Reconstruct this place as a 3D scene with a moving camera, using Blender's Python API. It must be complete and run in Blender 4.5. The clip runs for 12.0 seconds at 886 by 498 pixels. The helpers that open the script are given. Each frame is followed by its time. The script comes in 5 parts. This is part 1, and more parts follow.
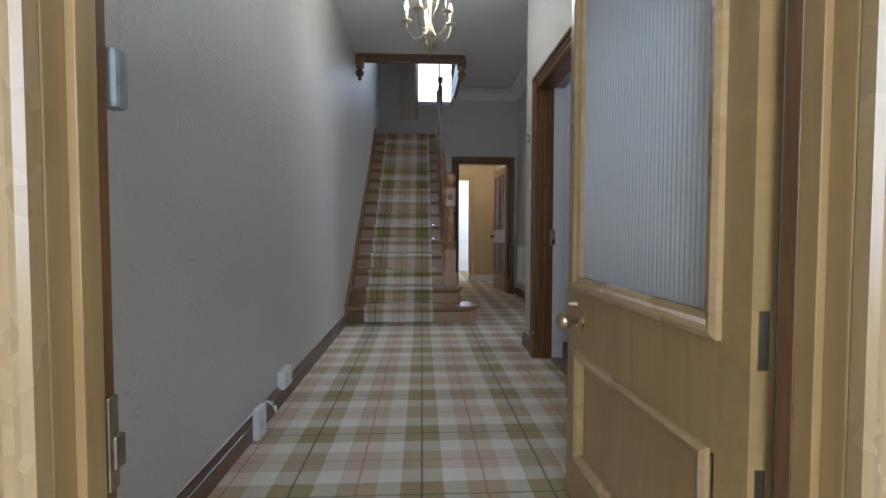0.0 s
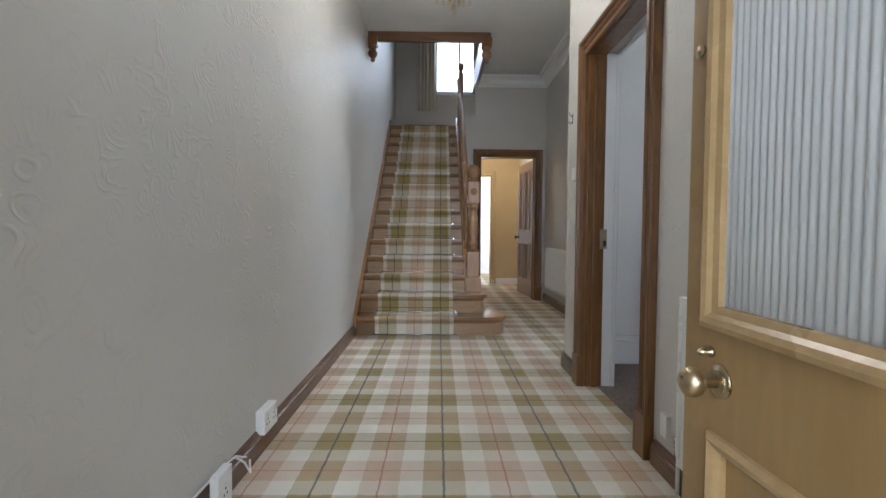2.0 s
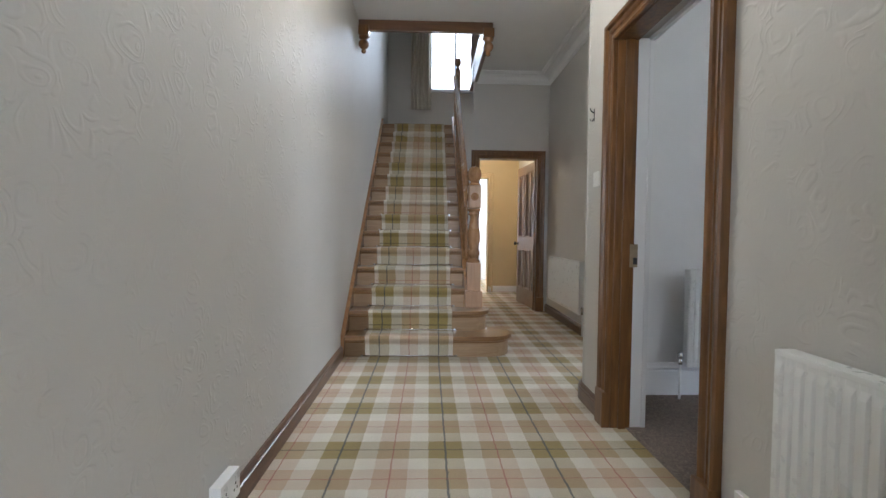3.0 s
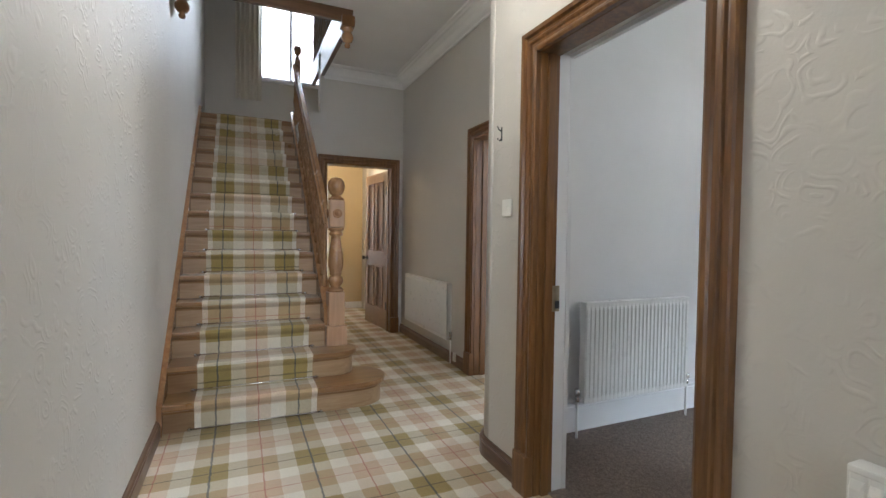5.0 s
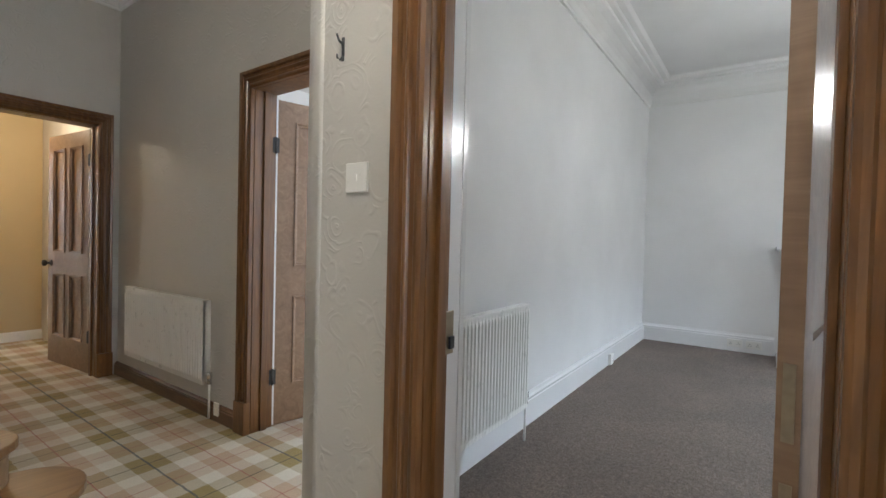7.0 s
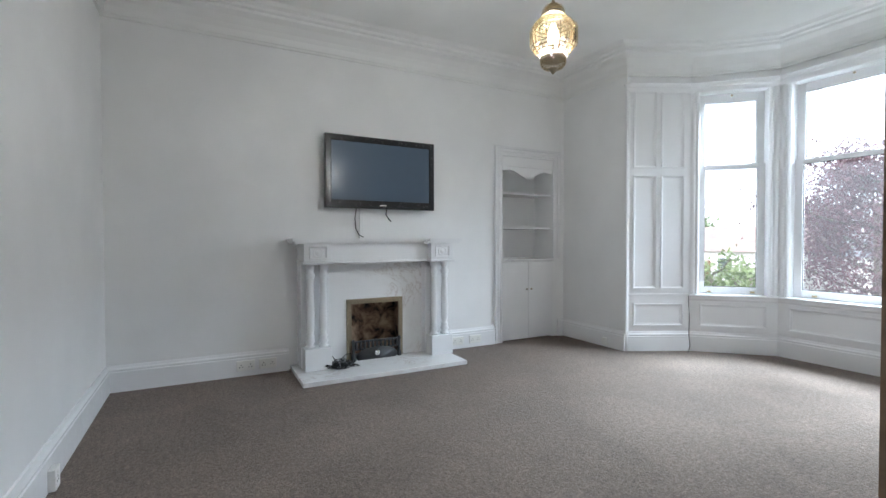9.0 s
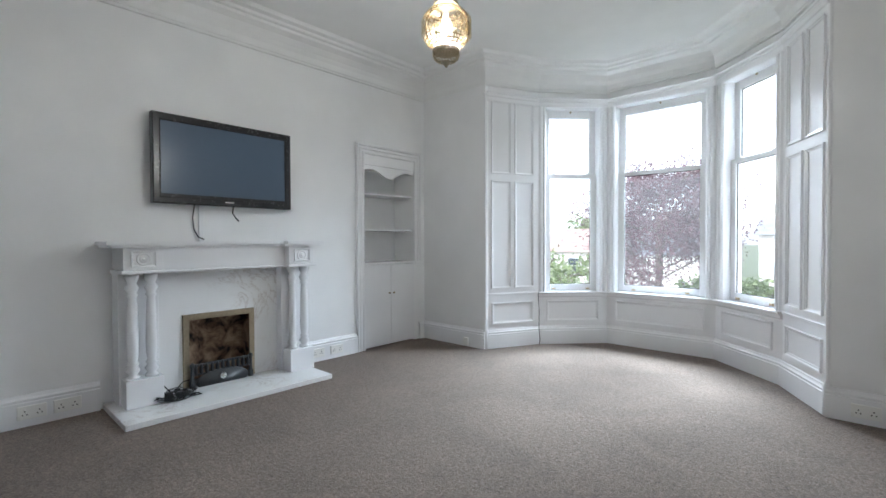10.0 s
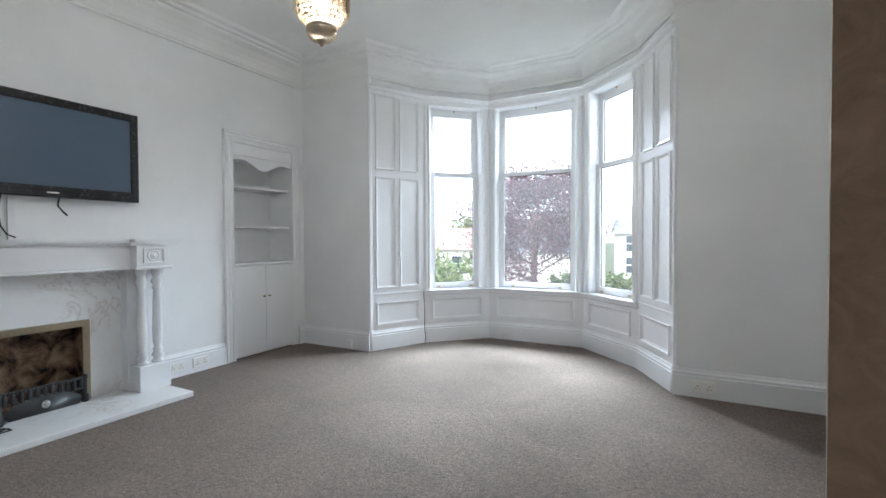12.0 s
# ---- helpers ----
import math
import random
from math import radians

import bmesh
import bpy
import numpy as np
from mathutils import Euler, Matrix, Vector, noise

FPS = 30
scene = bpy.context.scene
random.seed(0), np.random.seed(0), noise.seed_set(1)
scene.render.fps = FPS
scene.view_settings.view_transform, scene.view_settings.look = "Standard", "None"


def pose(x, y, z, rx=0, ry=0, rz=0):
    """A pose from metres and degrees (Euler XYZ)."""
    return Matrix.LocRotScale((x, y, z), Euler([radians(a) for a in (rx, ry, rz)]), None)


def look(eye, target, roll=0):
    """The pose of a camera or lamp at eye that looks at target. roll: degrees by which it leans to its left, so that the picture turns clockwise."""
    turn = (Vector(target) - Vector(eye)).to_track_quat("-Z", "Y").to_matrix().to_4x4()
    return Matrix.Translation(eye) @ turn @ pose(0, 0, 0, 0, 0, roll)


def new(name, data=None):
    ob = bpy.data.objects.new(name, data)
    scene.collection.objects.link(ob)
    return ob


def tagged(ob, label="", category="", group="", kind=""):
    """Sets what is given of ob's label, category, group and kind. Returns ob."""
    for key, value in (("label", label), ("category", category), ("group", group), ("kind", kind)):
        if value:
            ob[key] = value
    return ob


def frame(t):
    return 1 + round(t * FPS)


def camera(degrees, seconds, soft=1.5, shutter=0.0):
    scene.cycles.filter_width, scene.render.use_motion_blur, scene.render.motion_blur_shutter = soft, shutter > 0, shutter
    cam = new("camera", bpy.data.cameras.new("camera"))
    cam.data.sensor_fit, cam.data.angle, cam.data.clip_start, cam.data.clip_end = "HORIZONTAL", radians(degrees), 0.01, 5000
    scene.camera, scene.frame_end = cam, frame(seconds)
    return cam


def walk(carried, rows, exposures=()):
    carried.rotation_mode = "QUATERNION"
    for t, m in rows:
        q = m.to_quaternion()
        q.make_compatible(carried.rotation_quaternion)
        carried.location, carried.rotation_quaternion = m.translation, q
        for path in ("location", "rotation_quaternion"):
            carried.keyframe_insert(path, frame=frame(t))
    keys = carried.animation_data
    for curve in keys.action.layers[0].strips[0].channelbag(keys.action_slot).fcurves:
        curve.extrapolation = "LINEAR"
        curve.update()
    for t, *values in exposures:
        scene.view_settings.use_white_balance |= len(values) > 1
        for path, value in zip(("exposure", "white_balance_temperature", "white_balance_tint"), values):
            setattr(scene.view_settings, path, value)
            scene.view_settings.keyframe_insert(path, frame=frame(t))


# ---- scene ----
cam = camera(88.3, 12.0)
PATH = [
    (0, (0.215, 0.769, 0.962), (0.308, 2.766, 0.888), 0.1),
    (0.5, (0.205, 0.892, 0.95), (0.236, 2.89, 0.879), 0.3),
    (1, (0.197, 1.028, 0.943), (0.219, 3.026, 0.872), 0.3),
    (1.5, (0.195, 1.19, 0.942), (0.214, 3.189, 0.87), 0.3),
    (2, (0.189, 1.386, 0.955), (0.21, 3.385, 0.882), 0.4),
    (2.5, (0.171, 1.613, 0.984), (0.19, 3.612, 0.914), 0.4),
    (3, (0.13, 1.819, 1.028), (0.191, 3.817, 0.959), 0.6),
    (3.2, (0.135, 1.934, 1.036), (0.239, 3.93, 0.974), 0.7),
    (5, (-0.138, 2.462, 1.205), (0.675, 4.289, 1.147), 0.8),
    (5.5, (-0.171, 2.593, 1.207), (0.781, 4.352, 1.149), 0.8),
    (6, (-0.159, 2.828, 1.2), (0.963, 4.483, 1.143), 1.0),
    (6.5, (-0.099, 3.166, 1.202), (1.254, 4.638, 1.147), 1.5),
    (7, (0.161, 3.473, 1.176), (1.795, 4.625, 1.137), 1.4),
    (7.2, (0.318, 3.584, 1.177), (2.055, 4.575, 1.136), 1.3),
    (8.8, (1.866, 3.998, 1.178), (3.716, 3.239, 1.137), -0.1),
    (9, (1.998, 4.025, 1.175), (3.77, 3.099, 1.136), -0.1),
    (9.2, (2.127, 4.071, 1.189), (3.807, 2.986, 1.151), 0.1),
    (9.5, (2.238, 4.081, 1.184), (3.781, 2.808, 1.151), -0.0),
    (10, (2.33, 4.081, 1.184), (3.682, 2.608, 1.15), -0.2),
    (10.5, (2.376, 4.079, 1.184), (3.612, 2.507, 1.15), -0.3),
    (11, (2.404, 4.086, 1.175), (3.563, 2.456, 1.141), -0.3),
    (11.5, (2.423, 4.06, 1.17), (3.496, 2.372, 1.134), -0.3),
    (12, (2.397, 3.959, 1.178), (3.347, 2.199, 1.136), -0.3),
]
walk(cam, [(t, look(eye, target, roll)) for t, eye, target, roll in PATH],
     [(0, 1.3, 5100, 8), (1.0, 1.8, 5200, 8), (2.0, 2.0, 5300, 8), (5.0, 2.2, 5600, 8), (7.2, 2.2, 5700, 8), (8.8, 1.92, 5720, 8), (12, 1.92, 5720, 8)])

# ---- world, sun, large lights ----
world = bpy.data.worlds.new("overcast_sky")
scene.world = world
world.use_nodes = True
wt = world.node_tree
sky = wt.nodes.new("ShaderNodeTexSky")
sky.sky_type, sky.sun_disc = "NISHITA", False
sky.sun_elevation, sky.sun_rotation = radians(42), radians(17)
sky.air_density, sky.dust_density, sky.ozone_density = 1.0, 1.5, 0.6
bleach = wt.nodes.new("ShaderNodeHueSaturation")
bleach.inputs["Saturation"].default_value = 0.18
wt.links.new(sky.outputs[0], bleach.inputs["Color"])
wt.links.new(bleach.outputs[0], wt.nodes["Background"].inputs[0])
wt.nodes["Background"].inputs[1].default_value = 0.15


def lamp(name, kind, energy, m, colour=(1, 1, 1), size=1.0, size_y=0.0, radius=0.05):
    data = bpy.data.lights.new(name, kind)
    data.energy, data.color = energy, colour
    if kind == "AREA":
        data.shape, data.size, data.size_y = "RECTANGLE", size, size_y or size
    elif kind == "POINT":
        data.shadow_soft_size = radius
    ob = new(name, data)
    ob.matrix_world = m
    return ob


sun = lamp("sun", "SUN", 0.9, look((3, 10, 9.4), (0, 0, 0)), (1, 0.97, 0.93))
sun.data.angle = radians(20)
# the bright sky before the bay, above what the panes show
lamp("sky_before_bay", "AREA", 720, look((3.9, -3.6, 4.3), (3.9, 2.0, 1.8)), (0.89, 0.97, 1), 5.0, 1.9)
# daylight through the open outer door of the vestibule
lamp("sky_at_entrance", "AREA", 18, look((0.25, -0.95, 1.7), (0.25, 3.5, 1.2)), (0.95, 0.97, 1), 1.1, 2.0)
# daylight of the stair window
lamp("sky_at_stair_window", "AREA", 17, look((0.7, 10.4, 5.2), (0.3, 8.0, 3.0)), (0.95, 0.98, 1), 1.4, 1.4)
# fill lamp added inside the dining room, which has no window here
lamp("sky_in_dining_room", "AREA", 30, look((4.2, 6.4, 2.0), (1.9, 6.0, 1.2)), (0.96, 0.98, 1), 1.2, 1.6)
lamp("passage_lamp", "POINT", 4.5, pose(1.15, 8.9, 2.30), (1, 0.80, 0.55), radius=0.08)
# fill lamp added to brighten the closed far room past the passage
lamp("far_room_daylight", "AREA", 14, look((1.0, 10.4, 2.3), (1.0, 12.1, 1.0)), (1, 0.98, 0.95), 0.8, 0.4)
lamp("hall_chandelier_glow", "POINT", 10, pose(0.27, 4.0, 2.60), (1, 0.89, 0.73), radius=0.12)
lamp("lounge_pendant_glow", "POINT", 24, pose(3.795, 2.458, 2.115), (1, 0.96, 0.90), radius=0.05)


# ---- materials ----
def nodes_of(name):
    m = bpy.data.materials.new(name)
    m.use_nodes = True
    return m, m.node_tree, m.node_tree.nodes["Principled BSDF"]


def math_node(t, op, a, b=None, c=None):
    n = t.nodes.new("ShaderNodeMath")
    n.operation = op
    for i, v in enumerate((a, b, c)):
        if v is None:
            continue
        if isinstance(v, (int, float)):
            n.inputs[i].default_value = v
        else:
            t.links.new(v, n.inputs[i])
    return n.outputs[0]


def ramp_node(t, fac, stops, constant=False):
    r = t.nodes.new("ShaderNodeValToRGB")
    r.color_ramp.interpolation = "CONSTANT" if constant else "LINEAR"
    e = r.color_ramp.elements
    while len(e) < len(stops):
        e.new(0.5)
    for el, (p, c) in zip(e, stops):
        el.position, el.color = p, (*c, 1)
    t.links.new(fac, r.inputs[0])
    return r.outputs[0]


def noise_node(t, vec, scale, detail=4, rough=0.55, dist=0.0):
    n = t.nodes.new("ShaderNodeTexNoise")
    n.inputs["Scale"].default_value, n.inputs["Detail"].default_value = scale, detail
    n.inputs["Roughness"].default_value, n.inputs["Distortion"].default_value = rough, dist
    t.links.new(vec, n.inputs["Vector"])
    return n.outputs["Fac"]


def mix_node(t, mode, fac, a, b):
    n = t.nodes.new("ShaderNodeMix")
    n.data_type, n.blend_type = "RGBA", mode
    for sock, v in ((n.inputs[0], fac), (n.inputs[6], a), (n.inputs[7], b)):
        if isinstance(v, (int, float)):
            sock.default_value = v
        elif isinstance(v, tuple):
            sock.default_value = (*v, 1)
        else:
            t.links.new(v, sock)
    return n.outputs[2]


def coords(t, scale=(1, 1, 1)):
    c = t.nodes.new("ShaderNodeTexCoord")
    mp = t.nodes.new("ShaderNodeMapping")
    mp.inputs["Scale"].default_value = scale
    t.links.new(c.outputs["Object"], mp.inputs[0])
    return mp.outputs[0]


def bump_node(t, bsdf, height, strength=0.3, distance=0.01):
    b = t.nodes.new("ShaderNodeBump")
    b.inputs["Strength"].default_value, b.inputs["Distance"].default_value = strength, distance
    t.links.new(height, b.inputs["Height"])
    t.links.new(b.outputs[0], bsdf.inputs["Normal"])


def paint(name, colour, rough=0.6, grain=60, vary=0.05, bump=0.06, blotch=1.3):
    m, t, p = nodes_of(name)
    v = coords(t)
    big = noise_node(t, v, blotch, 3)
    fine = noise_node(t, v, grain, 3)
    lo = tuple(c * (1 - vary) for c in colour)
    hi = tuple(min(1, c * (1 + vary)) for c in colour)
    t.links.new(ramp_node(t, big, ((0.3, lo), (0.7, hi))), p.inputs["Base Color"])
    t.links.new(math_node(t, "MULTIPLY_ADD", fine, 0.2, rough - 0.1), p.inputs["Roughness"])
    bump_node(t, p, fine, bump, 0.004)
    return m


def embossed(name, colour):
    """Painted wallpaper with raised swirls."""
    m, t, p = nodes_of(name)
    v = coords(t)
    big = noise_node(t, v, 1.1, 3)
    fine = noise_node(t, v, 90, 2)
    t.links.new(ramp_node(t, big, ((0.3, tuple(c * 0.96 for c in colour)), (0.7, tuple(c * 1.04 for c in colour)))), p.inputs["Base Color"])
    p.inputs["Roughness"].default_value = 0.5
    vo = t.nodes.new("ShaderNodeTexVoronoi")
    vo.inputs["Scale"].default_value = 11.0
    warp = t.nodes.new("ShaderNodeTexNoise")
    warp.inputs["Scale"].default_value, warp.inputs["Detail"].default_value = 8.0, 1.0
    t.links.new(v, warp.inputs["Vector"])
    add = t.nodes.new("ShaderNodeVectorMath")
    add.operation = "MULTIPLY_ADD"
    t.links.new(warp.outputs["Color"], add.inputs[0])
    add.inputs[1].default_value = (0.11, 0.11, 0.11)
    t.links.new(v, add.inputs[2])
    t.links.new(add.outputs[0], vo.inputs["Vector"])
    rings = math_node(t, "SINE", math_node(t, "MULTIPLY", vo.outputs["Distance"], 26.0))
    mask = ramp_node(t, noise_node(t, v, 10.0, 1), ((0.47, (0, 0, 0)), (0.62, (1, 1, 1))))
    relief = math_node(t, "MULTIPLY", math_node(t, "MAXIMUM", rings, 0.0), mask)
    bump_node(t, p, math_node(t, "ADD", relief, math_node(t, "MULTIPLY", fine, 0.25)), 0.30, 0.006)
    return m


def wood(name, light, dark, rough=0.35, axis="z", scale=1.0, coat=0.15):
    m, t, p = nodes_of(name)
    stretch = {"x": (1.2, 14, 14), "y": (14, 1.2, 14), "z": (14, 14, 1.2)}[axis]
    v = coords(t, tuple(s * scale for s in stretch))
    oi = t.nodes.new("ShaderNodeObjectInfo")
    shift = t.nodes.new("ShaderNodeVectorMath")
    shift.operation = "ADD"
    t.links.new(v, shift.inputs[0])
    t.links.new(math_node(t, "MULTIPLY", oi.outputs["Random"], 40.0), shift.inputs[1])
    g = noise_node(t, shift.outputs[0], 1.6, 6, 0.6, 1.4)
    wear = noise_node(t, coords(t), 3.0, 4)
    col = ramp_node(t, g, ((0.28, dark), (0.52, tuple((a + b) / 2 for a, b in zip(light, dark))), (0.72, light)))
    col = mix_node(t, "MULTIPLY", 0.5, col, ramp_node(t, wear, ((0.3, (0.72, 0.7, 0.68)), (0.7, (1, 1, 1)))))
    t.links.new(col, p.inputs["Base Color"])
    t.links.new(math_node(t, "MULTIPLY_ADD", wear, 0.25, rough - 0.1), p.inputs["Roughness"])
    p.inputs["Coat Weight"].default_value = coat
    p.inputs["Coat Roughness"].default_value = 0.25
    bump_node(t, p, g, 0.12, 0.003)
    return m


def plaid(name):
    """Tartan carpet: coloured bands both ways, with thin blue and red lines."""
    m, t, p = nodes_of(name)
    c = t.nodes.new("ShaderNodeTexCoord")
    s = t.nodes.new("ShaderNodeSeparateXYZ")
    t.links.new(c.outputs["Object"], s.inputs[0])
    wob = noise_node(t, c.outputs["Object"], 22, 2)
    wobble = math_node(t, "MULTIPLY_ADD", wob, 0.012, -0.006)
    white, olive, pink = (0.74, 0.70, 0.60), (0.345, 0.262, 0.092), (0.56, 0.41, 0.275)
    blue, red, dark = (0.045, 0.065, 0.085), (0.36, 0.09, 0.07), (0.075, 0.07, 0.04)

    def position(u, offset, period):
        return math_node(t, "FRACT", math_node(t, "ADD", math_node(t, "DIVIDE", math_node(t, "ADD", math_node(t, "ADD", u, -offset), wobble), period), 20.5))

    def bands(f):
        return ramp_node(t, f, ((0.0, pink), (0.15, white), (0.335, olive), (0.665, white), (0.85, pink)), True)

    def stripe(f, centre, half):
        return math_node(t, "LESS_THAN", math_node(t, "ABSOLUTE", math_node(t, "ADD", f, -centre)), half)

    def edge(f, half):
        return math_node(t, "GREATER_THAN", math_node(t, "ABSOLUTE", math_node(t, "ADD", f, -0.5)), 0.5 - half)

    fa = position(s.outputs[0], 0.216, 0.489)
    fb = position(math_node(t, "ADD", s.outputs[1], s.outputs[2]), 3.439, 0.514)
    col = mix_node(t, "MIX", 0.5, bands(fa), bands(fb))
    for mask, tint, weight in ((stripe(fa, 0.5, 0.010), blue, 0.72), (edge(fa, 0.007), red, 0.62), (stripe(fb, 0.5, 0.008), dark, 0.66), (edge(fb, 0.006), red, 0.55)):
        col = mix_node(t, "MIX", math_node(t, "MULTIPLY", mask, weight), col, tint)
    tuft = noise_node(t, c.outputs["Object"], 260, 2)
    worn = noise_node(t, c.outputs["Object"], 2.2, 3)
    col = mix_node(t, "MULTIPLY", 1.0, col, ramp_node(t, tuft, ((0.3, (0.78, 0.78, 0.78)), (0.7, (1.08, 1.08, 1.08)))))
    col = mix_node(t, "MULTIPLY", 1.0, col, ramp_node(t, worn, ((0.3, (0.9, 0.88, 0.86)), (0.7, (1.05, 1.05, 1.05)))))
    t.links.new(col, p.inputs["Base Color"])
    p.inputs["Roughness"].default_value = 0.95
    p.inputs["Sheen Weight"].default_value = 0.15
    bump_node(t, p, tuft, 0.5, 0.004)
    return m


def pile_carpet(name):
    m, t, p = nodes_of(name)
    v = coords(t)
    tuft = noise_node(t, v, 125, 3, 0.75)
    mid = noise_node(t, v, 42, 3, 0.7)
    tread = noise_node(t, v, 1.7, 5, 0.6, 0.8)
    col = ramp_node(t, tuft, ((0.3, (0.088, 0.069, 0.056)), (0.7, (0.295, 0.236, 0.195))))
    col = mix_node(t, "MULTIPLY", 1.0, col, ramp_node(t, mid, ((0.35, (0.74, 0.73, 0.72)), (0.65, (1.15, 1.15, 1.15)))))
    col = mix_node(t, "MULTIPLY", 1.0, col, ramp_node(t, tread, ((0.3, (0.86, 0.85, 0.85)), (0.7, (1.12, 1.1, 1.08)))))
    t.links.new(col, p.inputs["Base Color"])
    p.inputs["Roughness"].default_value = 1.0
    p.inputs["Sheen Weight"].default_value = 0.05
    bump_node(t, p, math_node(t, "ADD", tuft, mid), 0.8, 0.008)
    return m


def marble(name):
    m, t, p = nodes_of(name)
    v = coords(t)
    a = noise_node(t, v, 3.0, 8, 0.65, 1.8)
    vein = math_node(t, "ABSOLUTE", math_node(t, "ADD", a, -0.5))
    where = ramp_node(t, noise_node(t, v, 1.6, 2), ((0.48, (0, 0, 0)), (0.62, (1, 1, 1))))
    col = ramp_node(t, vein, ((0.0, (0.58, 0.53, 0.51)), (0.014, (0.74, 0.73, 0.72)), (0.06, (0.80, 0.80, 0.80))))
    t.links.new(mix_node(t, "MIX", where, (0.80, 0.80, 0.80), col), p.inputs["Base Color"])
    p.inputs["Roughness"].default_value = 0.22
    return m


def sooty_brick(name):
    m, t, p = nodes_of(name)
    v = coords(t)
    soot = noise_node(t, v, 7, 5, 0.65, 0.6)
    col = ramp_node(t, soot, ((0.36, (0.012, 0.010, 0.009)), (0.48, (0.20, 0.125, 0.08)), (0.64, (0.44, 0.32, 0.22))))
    t.links.new(col, p.inputs["Base Color"])
    p.inputs["Roughness"].default_value = 0.9
    bump_node(t, p, soot, 0.4, 0.006)
    return m


def metal(name, colour, rough=0.3, metallic=1.0):
    m, t, p = nodes_of(name)
    n = noise_node(t, coords(t), 40, 4)
    t.links.new(ramp_node(t, n, ((0.3, tuple(c * 0.75 for c in colour)), (0.7, colour))), p.inputs["Base Color"])
    p.inputs["Metallic"].default_value = metallic
    t.links.new(math_node(t, "MULTIPLY_ADD", n, 0.3, rough - 0.15), p.inputs["Roughness"])
    return m


def clear_glass(name, rough=0.0, colour=(1, 1, 1)):
    m, t, p = nodes_of(name)
    p.inputs["Base Color"].default_value = (*colour, 1)
    p.inputs["Transmission Weight"].default_value = 1.0
    p.inputs["Roughness"].default_value = rough
    p.inputs["IOR"].default_value = 1.45
    return m


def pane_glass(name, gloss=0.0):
    """Thin window pane: passes light straight, with a gloss and painted-in glare."""
    m = bpy.data.materials.new(name)
    m.use_nodes = True
    t = m.node_tree
    t.nodes.clear()
    out, mix = t.nodes.new("ShaderNodeOutputMaterial"), t.nodes.new("ShaderNodeMixShader")
    tr, gl = t.nodes.new("ShaderNodeBsdfTransparent"), t.nodes.new("ShaderNodeBsdfGlossy")
    gl.inputs["Roughness"].default_value = 0.02
    if gloss:
        mix.inputs[0].default_value = gloss
        gl.inputs["Roughness"].default_value = 0.12
        gl.inputs["Color"].default_value = (1, 0.90, 0.74, 1)
        tr.inputs["Color"].default_value = (0.95, 0.93, 0.88, 1)
    else:
        mix.inputs[0].default_value = 0.04
    t.links.new(tr.outputs[0], mix.inputs[1])
    t.links.new(gl.outputs[0], mix.inputs[2])
    # translucent share put into the pane to wash out the view like glare
    glare_mix, glare = t.nodes.new("ShaderNodeMixShader"), t.nodes.new("ShaderNodeBsdfTranslucent")
    glare_mix.inputs[0].default_value = 0.0 if gloss else 0.014
    t.links.new(mix.outputs[0], glare_mix.inputs[1])
    t.links.new(glare.outputs[0], glare_mix.inputs[2])
    t.links.new(glare_mix.outputs[0], out.inputs[0])
    return m


def obscured(name):
    """Obscured glass: scatters what passes, with a gloss."""
    m, t, p = nodes_of(name)
    p.inputs["Base Color"].default_value = (0.66, 0.655, 0.63, 1)
    p.inputs["Roughness"].default_value = 0.18
    tl, add = t.nodes.new("ShaderNodeBsdfTranslucent"), t.nodes.new("ShaderNodeMixShader")
    tl.inputs[0].default_value = (0.92, 0.92, 0.90, 1)
    add.inputs[0].default_value = 0.40
    t.links.new(p.outputs[0], add.inputs[1])
    t.links.new(tl.outputs[0], add.inputs[2])
    t.links.new(add.outputs[0], t.nodes["Material Output"].inputs[0])
    return m


def glow(name, colour, strength):
    m, t, p = nodes_of(name)
    p.inputs["Base Color"].default_value = (*colour, 1)
    p.inputs["Emission Color"].default_value = (*colour, 1)
    p.inputs["Emission Strength"].default_value = strength
    return m


def leaves(name, a, b):
    m, t, p = nodes_of(name)
    g = t.nodes.new("ShaderNodeNewGeometry")
    t.links.new(ramp_node(t, g.outputs["Random Per Island"], ((0.1, a), (0.9, b))), p.inputs["Base Color"])
    p.inputs["Roughness"].default_value = 0.6
    return m


HALL_PAPER = embossed("hall_wallpaper", (0.58, 0.555, 0.515))
CREAM = paint("cream_wall_paint", (0.58, 0.46, 0.27))
WHITE_WALL = paint("white_wall_paint", (0.80, 0.80, 0.80), 0.55)
CEILING = paint("ceiling_paint", (0.78, 0.78, 0.77), 0.75)
GLOSS_WHITE = paint("white_gloss_paint", (0.82, 0.82, 0.83), 0.22, 30, 0.03, 0.03)
ENAMEL = paint("radiator_enamel", (0.80, 0.80, 0.78), 0.3, 20, 0.02, 0.02)
PLAID = plaid("tartan_carpet")
PILE = pile_carpet("brown_pile_carpet")
PINE_Z = wood("varnished_pine_upright", (0.42, 0.275, 0.105), (0.345, 0.215, 0.078), 0.32, "z", 0.6)
PINE_Y = wood("varnished_pine_level", (0.42, 0.275, 0.105), (0.345, 0.215, 0.078), 0.32, "y", 0.6)
MOULD = wood("pale_pine_moulding", (0.49, 0.34, 0.155), (0.41, 0.265, 0.115), 0.25, "z", 0.8, 0.4)
STAIN_Z = wood("stained_wood_upright", (0.25, 0.117, 0.034), (0.10, 0.042, 0.013), 0.3, "z", 1.0, 0.3)
STAIN_Y = wood("stained_wood_level", (0.19, 0.095, 0.045), (0.08, 0.036, 0.018), 0.3, "y", 1.0, 0.3)
